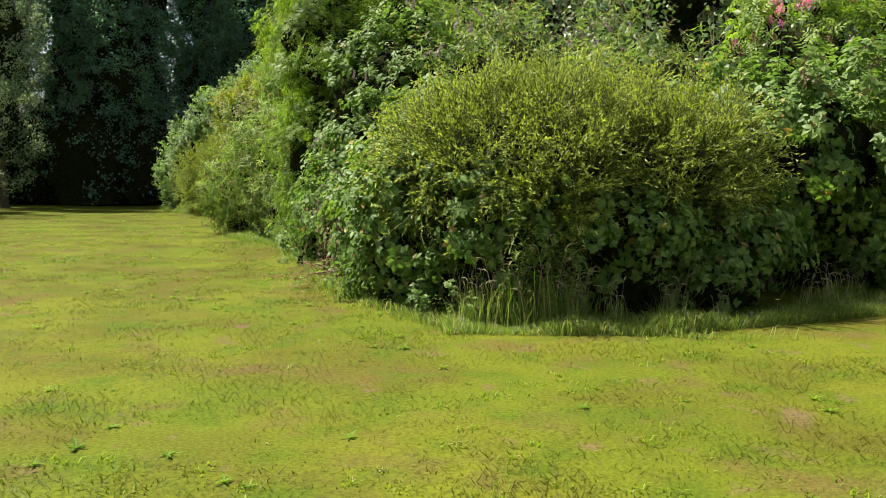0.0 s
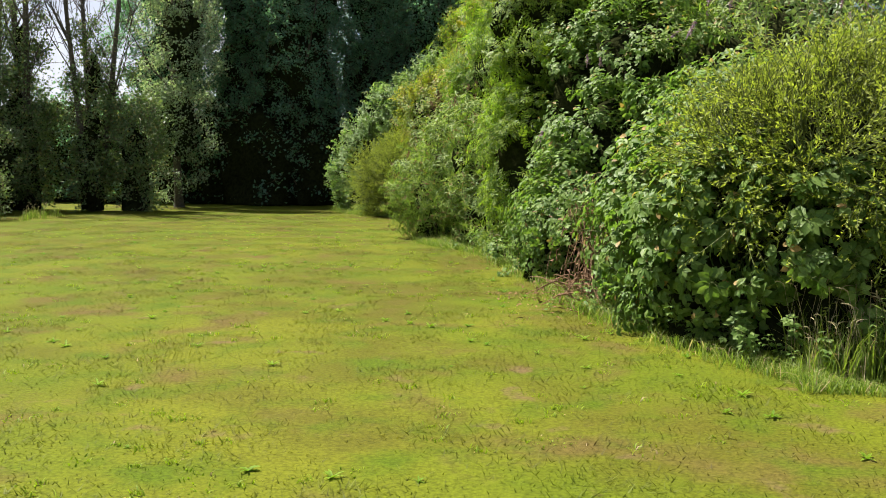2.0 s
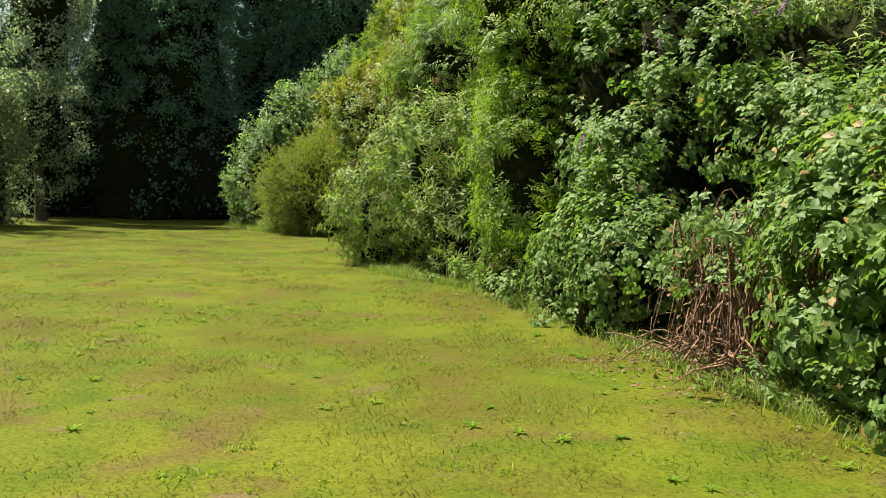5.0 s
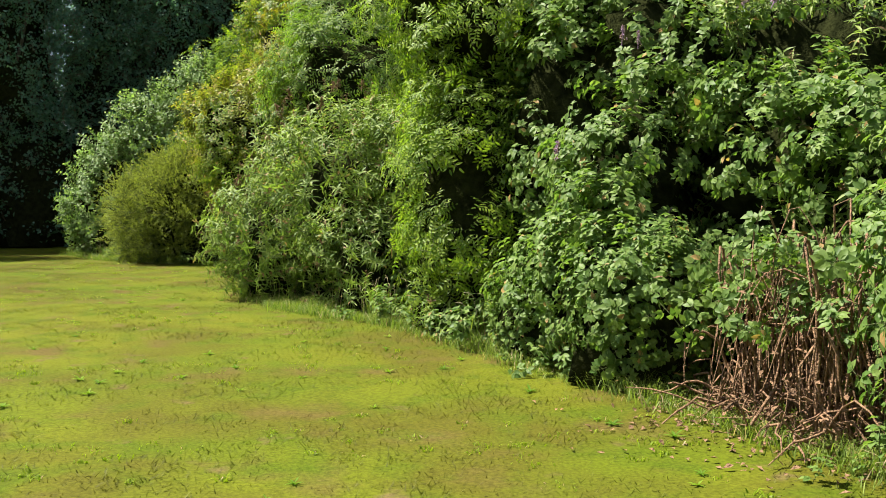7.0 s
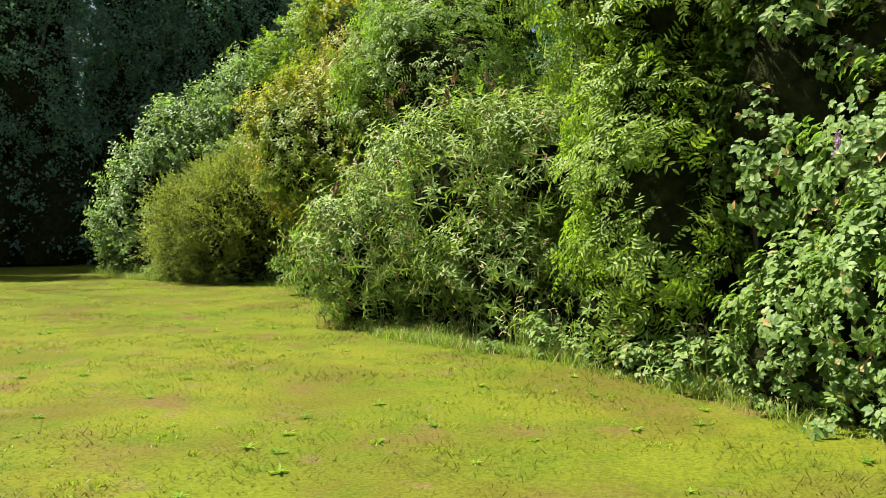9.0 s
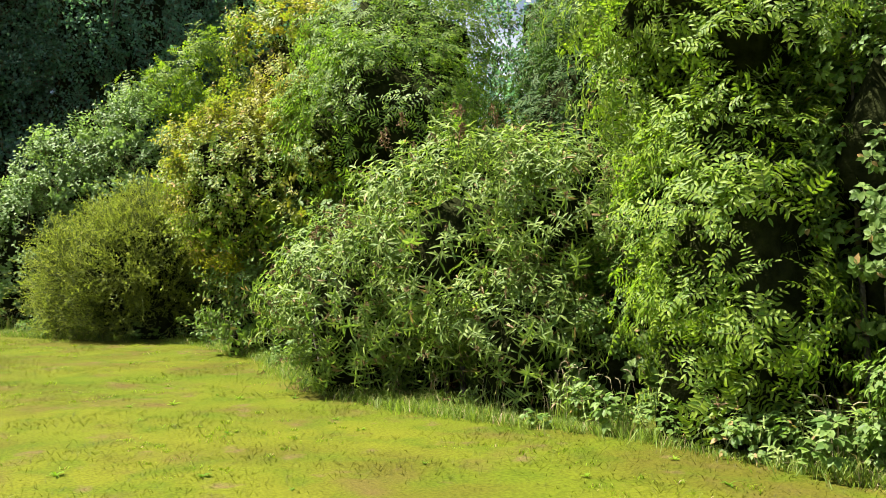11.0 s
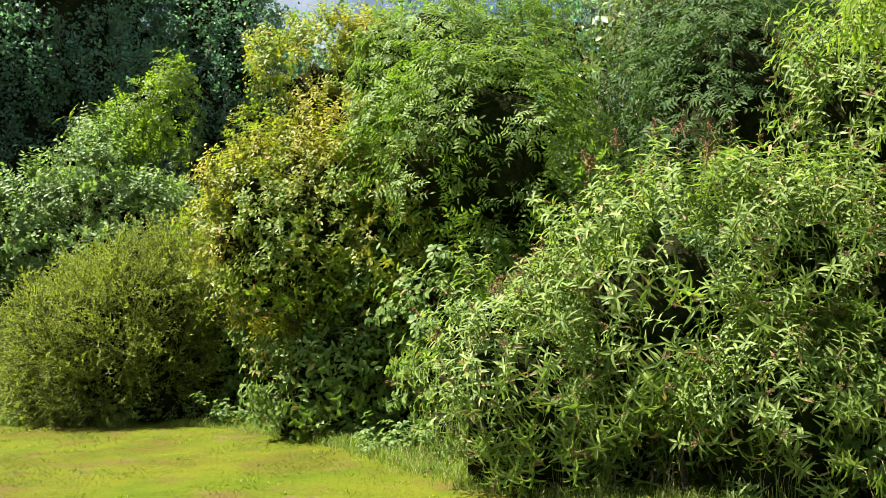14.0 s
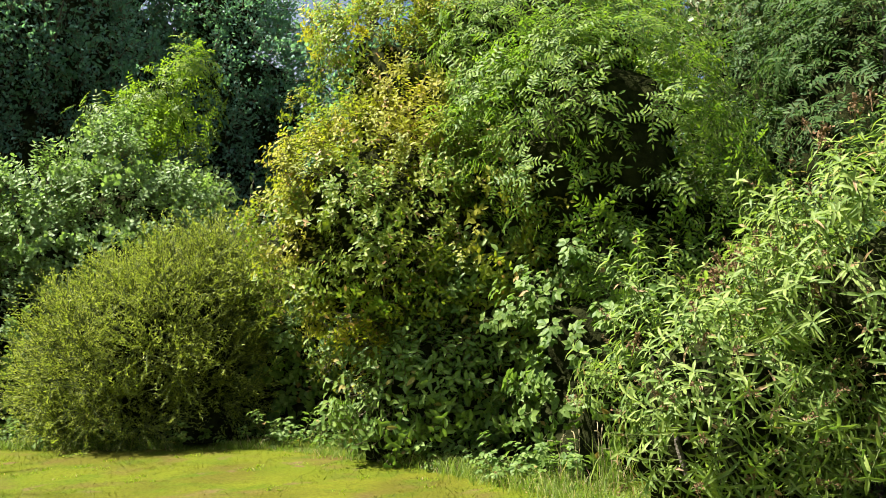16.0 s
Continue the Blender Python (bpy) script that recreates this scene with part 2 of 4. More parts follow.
# ---- leafy branches, one set per kind; each grows along +z from its foot ----
def branch_broom():
    """Long arching twigs set with tiny leaves."""
    s = Soup()
    for k in range(6):
        foot = np.array((rs.uniform(-.02, .02), rs.uniform(-.02, .02), rs.uniform(0, .04)))
        a, ln, arch = rs.uniform(0, 6.28), rs.uniform(.34, .58), rs.uniform(.15, .6)
        d = np.array((math.cos(a), math.sin(a), 0))
        pts = [foot + d * ln * arch * u * (.4 + .6 * u) + np.array((0, 0, ln * (u - .35 * arch * u * u))) for u in (0, .3, .55, .8, 1)]
        tube(s, pts, [.004, .0035, .003, .0022, .001], 3, 0)
        for i in range(22):
            u = rs.uniform(.12, 1) * 3.99
            j = int(u)
            p = pts[j] + (pts[j + 1] - pts[j]) * (u - j)
            way = unit(pts[j + 1] - pts[j])
            w = unit(way * .9 + rand_dir() * .75) * rs.uniform(.022, .046)
            sd = unit(np.cross(w, rand_dir())) * rs.uniform(.004, .006)
            s.add([p - sd * .4, p + w * .5 + sd, p + w, p + w * .5 - sd], [(0, 1, 2), (0, 2, 3)], 1)
    return s


def branch_lance(seeds=False):
    """A shoot with opposite pairs of long drooping leaves and a whorl at its tip."""
    s = Soup()
    bend = rs.normal(0, .12, 2)
    at = (0, .22, .38, .54, .68, .8, .9, 1)
    pts = [np.array((bend[0] * t * t, bend[1] * t * t, .42 * t)) for t in at]
    if seeds:
        pts += [pts[-1] + (0, 0, .06), pts[-1] + (0, 0, .13)]
    tube(s, pts, [.006, .0056, .0052, .0048, .004, .0035, .003, .002, .002, .001][:len(pts)], 3, 0)
    for i, p in enumerate(pts[1:8]):
        ring = 4 if i == 6 else 2
        for k in range(ring):
            a = i * 1.57 + k * 2 * math.pi / ring + rs.normal(0, .25)
            d = np.array((math.cos(a), math.sin(a), rs.uniform(.05, .55) + (.55 if i == 6 else 0)))
            leaf(s, p, d, (0, 0, 1), rs.uniform(.10, .16) * (.75 if i > 4 else 1), rs.uniform(.022, .033), .2, rs.uniform(.3, .95), 1)
    if seeds:
        for i in range(26):
            p = pts[7] + np.array((rs.normal(0, .008), rs.normal(0, .008), rs.uniform(0, .12)))
            leaf(s, p, rand_dir(.3), rand_dir(), .026, .015, .2, 0, 2, True)
    return s


def branch_lance_seed():
    return branch_lance(True)


def branch_oval():
    """Short twigs with glossy oval leaves."""
    s = Soup()
    for k in range(3):
        d = unit((rs.normal(0, .4), rs.normal(0, .4), 1))
        ln = rs.uniform(.25, .4)
        at = np.linspace(.25, 1, 7)
        tube(s, [(0, 0, 0)] + [d * ln * t for t in at], [.005] + [.0045 - .003 * t for t in at], 3)
        for i, t in enumerate(at):
            a = i * 2.4 + rs.normal(0, .4)
            leaf(s, d * ln * t, (math.cos(a), math.sin(a), rs.uniform(.0, .8)), (0, 0, 1) + rand_dir() * .25, rs.uniform(.07, .105), rs.uniform(.036, .048), .18, .25, 1)
    return s


def branch_pinnate(pairs=4, size=.092):
    """A shoot with spreading compound leaves of paired leaflets."""
    s = Soup()
    at = np.linspace(0, 1, 6)
    core = [np.array((.02 * t, .01 * t, .30 * t)) for t in at]
    tube(s, core, [.006 - .004 * t for t in at], 3)
    for k in range(5):
        a = k * 2.4 + rs.normal(0, .3)
        p = core[k + 1]
        d = unit((math.cos(a), math.sin(a), rs.uniform(.1, .75) + (.5 if k == 4 else 0)))
        side = unit(np.cross(d, (0, 0, 1)))
        ln = rs.uniform(.24, .36)
        rib = [p + d * ln * u + np.array((0, 0, -.09 * u * u)) for u in np.linspace(0, 1, pairs + 2)]
        tube(s, rib, [.003] * (pairs + 1) + [.001], 3)
        for q in rib[1:-1]:
            for sg in (-1, 1):
                leaf(s, q, d * .5 + side * sg + (0, 0, rs.uniform(-.3, .05)), (0, 0, 1) + rand_dir() * .15, size * rs.uniform(.8, 1.15), size * rs.uniform(.34, .42), .15, .25, 1)
        leaf(s, rib[-1], d + (0, 0, -.3), (0, 0, 1), size, size * .38, .15, .25, 1)
    return s


def branch_rowan():
    return branch_pinnate(4, .080)


def branch_broad():
    """An arching cane with broad three-part leaves."""
    s = Soup()
    arch = rs.normal(0, .15, 2)
    at = np.linspace(0, 1, 9)
    pts = [np.array((arch[0] * t, arch[1] * t, .4 * t - .12 * t * t)) for t in at]
    tube(s, pts, [.005 - .003 * t for t in at], 3, 0)
    for i, p in enumerate(pts[1:]):
        a = i * 2.4 + rs.normal(0, .4)
        d = np.array((math.cos(a), math.sin(a), rs.uniform(0, .6)))
        q = p + unit(d) * .05
        tube(s, [p, q], [.004, .002], 3)
        sd = unit(np.cross(d, (0, 0, 1)))
        size = rs.uniform(.06, .10)
        tilt = rand_dir() * .35
        for k, turn in ((0, 0.0), (1, 1.0), (2, -1.0)):
            leaf(s, q - unit(d) * .01, unit(d) + sd * turn * 1.2 + (0, 0, -.25), (0, 0, 1) + tilt, size * (1.15 if k == 0 else 1), size * .68, .16, .25, 1)
    return s


def branch_small():
    """Upright shoots with pairs of heart-shaped leaves, ending in a pointed bud."""
    s = Soup()
    for k in range(3):
        d = unit((rs.normal(0, .35), rs.normal(0, .35), 1))
        ln = rs.uniform(.30, .46)
        at = np.linspace(.2, 1, 6)
        tube(s, [(0, 0, 0)] + [d * ln * t for t in at], [.005] + [.0045 - .003 * t for t in at], 3)
        for i, t in enumerate(at):
            for j in (0, 1):
                a = i * 1.57 + j * math.pi + rs.normal(0, .3)
                leaf(s, d * ln * t, (math.cos(a), math.sin(a), rs.uniform(.2, 1.2)), (0, 0, 1) + rand_dir() * .2, rs.uniform(.06, .09) * (1.15 - .3 * t), rs.uniform(.040, .054), .16, .2, 1)
    return s


def branch_far():
    s = Soup()
    for k in range(3):
        d = unit((rs.normal(0, .5), rs.normal(0, .5), 1))
        tip = d * rs.uniform(.28, .42)
        ribbon(s, (0, 0, 0), tip, .005)
        for i in range(7):
            leaf(s, tip * rs.uniform(.15, 1) + rs.normal(0, .05, 3), rand_dir(.2), rand_dir(.8), rs.uniform(.05, .085), rs.uniform(.038, .055), .15, .15, 1, True)
    return s


def branch_set(name, maker, count, mats):
    out = []
    for i in range(count):
        s = maker()
        v, f, m = s.arrays()
        out.append((v, f, m, mesh_of(name, v, f, mats, m), mats))
    return out


SETS = {
    "broom": branch_set("leafy_branch", branch_broom, 6, [GREEN_STEM, BROOM]),
    "buddleia": branch_set("leafy_branch", branch_lance, 5, [GREEN_STEM, BUDDLEIA, SEED])
    + branch_set("leafy_branch", branch_lance_seed, 2, [GREEN_STEM, BUDDLEIA, SEED]),
    "yellowing": branch_set("leafy_branch", branch_oval, 6, [TWIG, WILLOW]),
    "ash": branch_set("leafy_branch", branch_pinnate, 6, [GREEN_STEM, ASH]),
    "rowan": branch_set("leafy_branch", branch_rowan, 5, [GREEN_STEM, SHADE_ROWAN]),
    "bramble": branch_set("leafy_branch", branch_broad, 6, [GREEN_STEM, BRAMBLE]),
    "lilac": branch_set("leafy_branch", branch_small, 5, [TWIG, LILAC]),
    "poplar": branch_set("leafy_branch", branch_far, 6, [TWIG, POPLAR]),
    "aspen": branch_set("leafy_branch", branch_far, 5, [TWIG, ASPEN]),
    "deep_shade_rowan": branch_set("leafy_branch", branch_rowan, 4, [GREEN_STEM, DEEP_SHADE_ROWAN]),
    "dogwood": branch_set("leafy_branch", branch_oval, 5, [TWIG, DOGWOOD]),
    "ivy": branch_set("leafy_branch", branch_far, 6, [TWIG, IVY]),
}


def lump(p, scale, seed):
    return noise.noise(Vector((p[0] * scale + seed * 3.1, p[1] * scale - seed, p[2] * scale + seed * 1.7)))


def crown_places(blobs, spacing, face, seed, clump=0.42, ragged=0.16, back=0.45, gap=1.9):
    """Feet and directions of branches. The crown is a set of overlapping rounded masses, each covered with
    separate leafy clumps that leave shaded gaps; the side turned from face is sparser."""
    feet, ways = [], []
    face = np.asarray(face, float)
    for bi, (cx, cy, cz, rx, ry, rz) in enumerate(blobs):
        c, r = np.array((cx, cy, cz)), np.array((rx, ry, rz))
        area = 4 * math.pi * (((rx * ry) ** 1.6 + (rx * rz) ** 1.6 + (ry * rz) ** 1.6) / 3) ** (1 / 1.6)
        toward = unit(face - c)
        count = int(area / (gap * clump) ** 2) + 4
        turn = rs.uniform(0, 6.28)
        for ci in range(count):
            h = 1 - 2 * (ci + .5) / count
            w = math.sqrt(1 - h * h)
            d = unit((w * math.cos(2.39996 * ci + turn), w * math.sin(2.39996 * ci + turn), h) + rs.normal(0, .55 / math.sqrt(count), 3))
            rc = clump * rs.uniform(.65, 1.35)
            q = c + d * r
            nrm = unit(d / r)
            if any(np.sum(((q - np.array(o[:3])) / np.array(o[3:])) ** 2) < 0.55 for oi, o in enumerate(blobs) if oi != bi):
                continue
            behind = np.dot(nrm[:2], toward[:2]) < -0.25
            if behind and rs.rand() > back:
                continue
            m = c + d * np.maximum(r - rc * .8, r * .4) * (1 + ragged * lump(q, 0.7, seed) * 1.8 + rs.normal(0, ragged * .7))
            m[2] = max(m[2], rc * .55)
            grow = unit(nrm + (0, 0, .35))
            stretch = np.array((1, 1, rs.uniform(.75, 1.15)))
            for _ in range(int(4 * math.pi * (rc / spacing) ** 2 * .52)):
                e = rand_dir()
                if np.dot(e, grow) < -0.25:
                    continue
                p = m + e * rc * stretch * rs.uniform(.6, 1.0)
                if p[2] < 0.05:
                    continue
                feet.append(p)
                ways.append(unit(e * 0.6 + nrm * .35 + rs.normal(0, .28, 3) + (0, 0, .38)))
    return np.array(feet), np.array(ways)


def turned(ways, spin):
    """Rotations that carry +z to the given ways."""
    z = ways
    ref = np.where(np.abs(z[:, 2:3]) > .9, np.array([[1.0, 0, 0]]), np.array([[0, 0, 1.0]]))
    x = np.cross(ref, z)
    x /= np.linalg.norm(x, axis=1)[:, None]
    y = np.cross(z, x)
    c, s = np.cos(spin)[:, None], np.sin(spin)[:, None]
    return np.stack([x * c + y * s, y * c - x * s, z], axis=2)


def part(name, mesh, parent, label="", m=None):
    ob = new(name, mesh)
    ob.parent = parent
    if m is not None:
        ob.matrix_basis = m
    if label:
        tagged(ob, label)
    return ob


def clothe(thing, kind, feet, ways, face, scale=(0.8, 1.25), parts=200, name="leafy_branch"):
    """Hangs leafy branches on a thing: those nearest the lawn as parts, the rest joined."""
    if len(feet) == 0:
        return
    order = np.argsort(np.linalg.norm(feet - np.asarray(face, float), axis=1))
    feet, ways = feet[order], ways[order]
    size = rs.uniform(*scale, len(feet))
    rot = turned(ways, rs.uniform(0, 6.28, len(feet))) * size[:, None, None]
    pick = rs.randint(0, len(SETS[kind]), len(feet))
    origin = np.array(thing.location)
    joined = Soup()
    for k, (v, f, m, mesh, mats) in enumerate(SETS[kind]):
        idx = np.where(pick == k)[0]
        near, rest = idx[idx < parts], idx[idx >= parts]
        for i in near:
            mat = Matrix(rot[i].tolist()).to_4x4()
            mat.translation = Vector(feet[i] - origin)
            part(name, mesh, thing, "", mat)
        if len(rest):
            w = np.einsum("kij,vj->kvi", rot[rest], v) + (feet[rest] - origin)[:, None, :]
            ff = f[None] + (np.arange(len(rest)) * len(v))[:, None, None]
            joined.add(w.reshape(-1, 3), ff.reshape(-1, 3), np.tile(m, len(rest)))
    if joined.n:
        ob = part("foliage", joined.mesh("foliage", SETS[kind][0][4]), thing)
        tagged(ob, kind="stuff")


ICO = bmesh.new()
bmesh.ops.create_icosphere(ICO, subdivisions=3, radius=1)
ICO_V = np.array([v.co[:] for v in ICO.verts])
ICO_F = np.array([[v.index for v in f.verts] for f in ICO.faces])
ICO.free()


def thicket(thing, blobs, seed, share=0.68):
    """Shell for old inner twigs, near black so its colour supplies the crown's shade."""
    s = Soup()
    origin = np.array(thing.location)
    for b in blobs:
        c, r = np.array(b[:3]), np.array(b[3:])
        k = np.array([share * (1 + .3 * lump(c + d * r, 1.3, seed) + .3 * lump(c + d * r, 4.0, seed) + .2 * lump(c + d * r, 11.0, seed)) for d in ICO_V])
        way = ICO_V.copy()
        # Widened down to the ground, so the painted shade fills the foot too.
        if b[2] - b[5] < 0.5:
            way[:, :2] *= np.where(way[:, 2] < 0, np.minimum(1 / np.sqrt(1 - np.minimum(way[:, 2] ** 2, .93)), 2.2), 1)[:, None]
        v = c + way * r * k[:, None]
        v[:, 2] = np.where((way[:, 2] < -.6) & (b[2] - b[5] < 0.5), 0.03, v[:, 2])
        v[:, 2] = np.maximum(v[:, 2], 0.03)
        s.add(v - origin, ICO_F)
    tagged(part("shade_core", s.mesh("shade_core", [SHADE_CORE]), thing), kind="stuff")


def stems(thing, blobs, count, radius, mat, lean=0.5):
    origin = np.array(thing.location)
    for b in blobs[:3]:
        for _ in range(count):
            s = Soup()
            foot = np.array((origin[0] + rs.normal(0, .25), origin[1] + rs.normal(0, .25), 0.0)) if b is blobs[0] else np.array((b[0] + rs.normal(0, .2), b[1] + rs.normal(0, .2), 0))
            top = np.array(b[:3]) + rs.uniform(-.6, .6, 3) * np.array(b[3:]) + (0, 0, b[5] * .3)
            mid = foot * .55 + top * .45 + rs.normal(0, .12, 3)
            mid[2] = top[2] * .5
            tube(s, [foot - origin, mid - origin, top - origin], [radius, radius * .7, radius * .25], 6)
            part("stem", s.mesh("stem", [mat]), thing)


def shrub(name, label, category, kind, blobs, face, spacing=0.17, scale=(0.8, 1.25), seed=1, parts=200, stem=3, radius=0.035, core=0.66,
          group="", ragged=0.2, back=0.3, clump=0.40, gap=1.92):
    thing = new(name)
    thing.location = (blobs[0][0], blobs[0][1], 0)
    tagged(thing, label, category, group)
    feet, ways = crown_places(blobs, spacing * 1.2, face, seed, clump, ragged, back, gap)
    clothe(thing, kind, feet, ways, face, scale, parts)
    # Dark core behind the leaves paints in the shade of the gaps.
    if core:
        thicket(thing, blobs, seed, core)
    if stem:
        stems(thing, blobs, stem, radius, BARK)
    return thing


def tree(name, label, kind, x, y, height, radius, blobs, face, spacing=0.4, scale=(1.2, 2.0), seed=1, parts=60, core=0.7, group="", limbs=5, back=0.15, lean=0.0):
    thing = new(name)
    thing.location = (x, y, 0)
    tagged(thing, label, "tree", group)
    s = Soup()
    pts = [np.array((lean * t * t * height + .12 * math.sin(3 * t + seed), .12 * math.cos(2.3 * t + seed), t * height)) for t in (0, .04, .2, .4, .6, .8, 1)]
    tube(s, pts, [radius * k for k in (1.5, 1.1, .95, .8, .6, .35, .08)], 9)
    part("trunk", s.mesh("trunk", [BARK]), thing)
    for i in range(limbs):
        s = Soup()
        t = rs.uniform(.25, .8)
        a = i * 2.4 + seed
        p = pts[3] * 0 + np.array((lean * t * t * height, 0, t * height))
        out = height * .22 * (1.1 - t)
        tube(s, [p, p + (math.cos(a) * out * .5, math.sin(a) * out * .5, out * .5), p + (math.cos(a) * out, math.sin(a) * out, out * 1.3)], [radius * .4, radius * .25, radius * .06], 6)
        part("limb", s.mesh("limb", [BARK]), thing)
    if blobs:
        feet, ways = crown_places(blobs, spacing * 1.15, face, seed, .75, .2, back, 1.75)
        clothe(thing, kind, feet, ways, face, scale, parts)
        # Same near-black core, standing in for shade inside the tree crown.
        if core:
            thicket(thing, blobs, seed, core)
    return thing


# ---- ground ----
gb = Soup()
# one sheet: fine near the walk, coarse out to the horizon
xs = np.concatenate([[-3000, -800, -200, -80], np.arange(-45, 46, 1.0), [80, 200, 800, 3000]])
ys = np.concatenate([[-3000, -800, -200, -60], np.arange(-30, 71, 1.0), [120, 300, 900, 3000]])
gx, gy = np.meshgrid(xs, ys)
gz = np.array([0.035 * noise.noise(Vector((a * .35, b * .35, 2.0))) if abs(a) < 45 and -30 < b < 70 else 0.0 for a, b in zip(gx.ravel(), gy.ravel())])
nx = len(xs)
gf = []
for j in range(len(ys) - 1):
    for i in range(nx - 1):
        a = j * nx + i
        gf += [(a, a + 1, a + nx + 1), (a, a + nx + 1, a + nx)]
ground = new("ground", mesh_of("ground", np.c_[gx.ravel(), gy.ravel(), gz], gf, [turf]))
for p in ground.data.polygons:
    p.use_smooth = True
tagged(ground, "mown green lawn with dry straw-coloured patches", "lawn", kind="structure")


def ground_z(x, y):
    return 0.035 * noise.noise(Vector((x * .35, y * .35, 2.0)))


# ---- shrubs along the lawn's edge, from the first to the last ----
LAWN = (-9, 15, 1.5)
shrub("broom_shrub", "wide olive-green shrub of fine arching twigs", "shrub", "broom",
      [(0.95, 10.5, 1.5, 1.4, 1.2, .8), (2.45, 10.9, 1.55, 1.1, 1.0, .65)], (-3, 2, 1.5), 0.125, (1.0, 1.6), 3, 280, core=.7)
shrub("bramble_bush", "leafy bramble growing into the broom", "bush", "bramble",
      [(-0.2, 10.6, .85, .85, .8, 1.0), (0.1, 11.6, 1.5, .9, .9, 1.1), (0.55, 9.95, .95, .8, .55, .6), (1.9, 10.1, .85, .9, .5, .55), (2.9, 10.5, .55, 1.0, .6, .6)], (-4, 5, 1.5), 0.17, (.8, 1.2), 6, 200)
first_sycamore = shrub("sycamore_bush", "dark green broad-leaved bush, hollow underneath", "bush", "bramble",
      [(4.3, 11.8, 1.75, 1.6, 1.3, 1.15), (6.9, 12.6, 1.8, 2.0, 1.5, 1.3), (4.8, 12.6, .7, 1.6, .9, .9)], (0, 0, 1.5), 0.19, (.9, 1.4), 5, 220)
first_buddleia = shrub("buddleia_shrub", "tall grey-green shrub with faded flower spikes", "shrub", "buddleia",
      [(0.9, 16.4, 2.2, 1.7, 1.3, 2.0), (3.3, 16.4, 2.0, 1.9, 1.4, 2.0), (1.6, 13.6, 1.4, 1.6, 1.3, 1.5)], (-3, 2, 1.5), 0.22, (.8, 1.2), 8, 220)
shrub("bramble_bush", "sunlit bramble bush spilling on the lawn", "bush", "bramble",
      [(-0.35, 11.7, .75, .85, .9, 1.15), (0.5, 12.6, 1.2, 1.0, 1.0, 1.2)], (-6, 6, 1.5), 0.15, (.8, 1.2), 9, 260)
shrub("bramble_bush", "leafy green bramble bush beside the dead stems", "bush", "bramble",
      [(-1.75, 14.55, .58, .68, .62, .66), (-1.6, 15.1, .75, .8, .8, .85), (-1.95, 15.9, .5, .7, .8, .65)], (-7, 9, 1.5), 0.14, (.55, .95), 11, 260, ragged=.28, gap=2.0)
tall_bush = shrub("sycamore_bush", "tall leafy bush with dark gaps between branches", "bush", "bramble",
      [(-1.2, 15.9, 1.4, .85, .9, 1.5), (-0.7, 16.6, 2.9, 1.0, 1.0, 1.3), (-1.45, 17.1, 2.2, .8, .8, 1.7), (0.1, 15.2, 1.5, 1.1, 1.0, 1.6), (0.7, 14.2, 1.3, 1.1, 1.0, 1.4)], (-7, 8, 1.5), 0.17, (.65, 1.1), 12, 260, ragged=.3, gap=2.0)
shrub("ash_tree", "young light-green ash with feathery leaves", "tree", "ash",
      [(-2.35, 18.0, 1.7, .95, 1.0, 1.7), (-2.2, 18.5, 4.0, 1.25, 1.2, 1.7), (-.8, 18.6, 3.6, 1.2, 1.2, 2.0)], (-8, 12, 1.5), 0.165, (.55, .9), 13, 290, radius=.06, ragged=.22)
main_buddleia = shrub("buddleia_shrub", "large bright green buddleia with long pointed leaves", "shrub", "buddleia",
      [(-3.75, 21.2, 1.6, 1.1, 1.15, 1.1), (-4.75, 22.0, .95, .85, .95, .85), (-2.8, 20.5, 1.95, .8, .8, .75), (-3.9, 21.9, .7, .8, .9, .75), (-3.4, 20.2, .75, .8, .75, .8)], LAWN, 0.15, (.7, 1.1), 17, 299, core=.5)
shrub("buddleia_shrub", "tall buddleia behind with brown seed heads", "shrub", "buddleia",
      [(-1.35, 20.6, 3.6, .65, .7, 1.0), (-1.0, 20.6, 1.9, .9, .9, 1.9)], LAWN, 0.18, (.8, 1.25), 18, 200)
shrub("laurel_shrub", "big shrub with yellowing glossy oval leaves", "shrub", "yellowing",
      [(-4.9, 27.0, 2.7, 1.65, 1.5, 1.5), (-3.7, 27.7, 4.2, 1.7, 1.5, 1.9), (-3.8, 25.9, 2.7, 1.2, 1.1, 1.2)], LAWN, 0.14, (.6, .95), 19, 299, core=.66, gap=1.7)
shrub("dogwood_shrub", "green oval-leaved shrub under the yellowing one", "shrub", "dogwood",
      [(-3.8, 26.3, 1.4, 1.3, 1.2, 1.4), (-4.6, 26.5, .8, 1.1, 1.0, .9)], LAWN, 0.17, (.9, 1.4), 24, 240)
shrub("rowan_tree", "green rowan leaning over the yellowing shrub", "tree", "rowan",
      [(-3.3, 24.9, 3.5, 1.45, 1.4, 1.6), (-2.3, 24.6, 1.8, 1.5, 1.3, 1.8), (-2.6, 26.6, 4.9, 1.8, 1.7, 1.6)], LAWN, 0.21, (.7, 1.1), 20, 260, radius=.07, ragged=.2)
shrub("sycamore_bush", "shaded dark green bush between taller shrubs", "bush", "bramble",
      [(-3.6, 24.4, 1.2, 1.1, 1.1, 1.3), (-1.7, 21.7, .8, 1.2, 1.0, 1.1), (-2.3, 19.9, .65, .8, .8, .9), (-2.6, 22.6, .8, 1.2, .9, 1.1), (-4.6, 29.9, .9, 1.1, .9, 1.2)], LAWN, 0.2, (.8, 1.2), 21, 160)
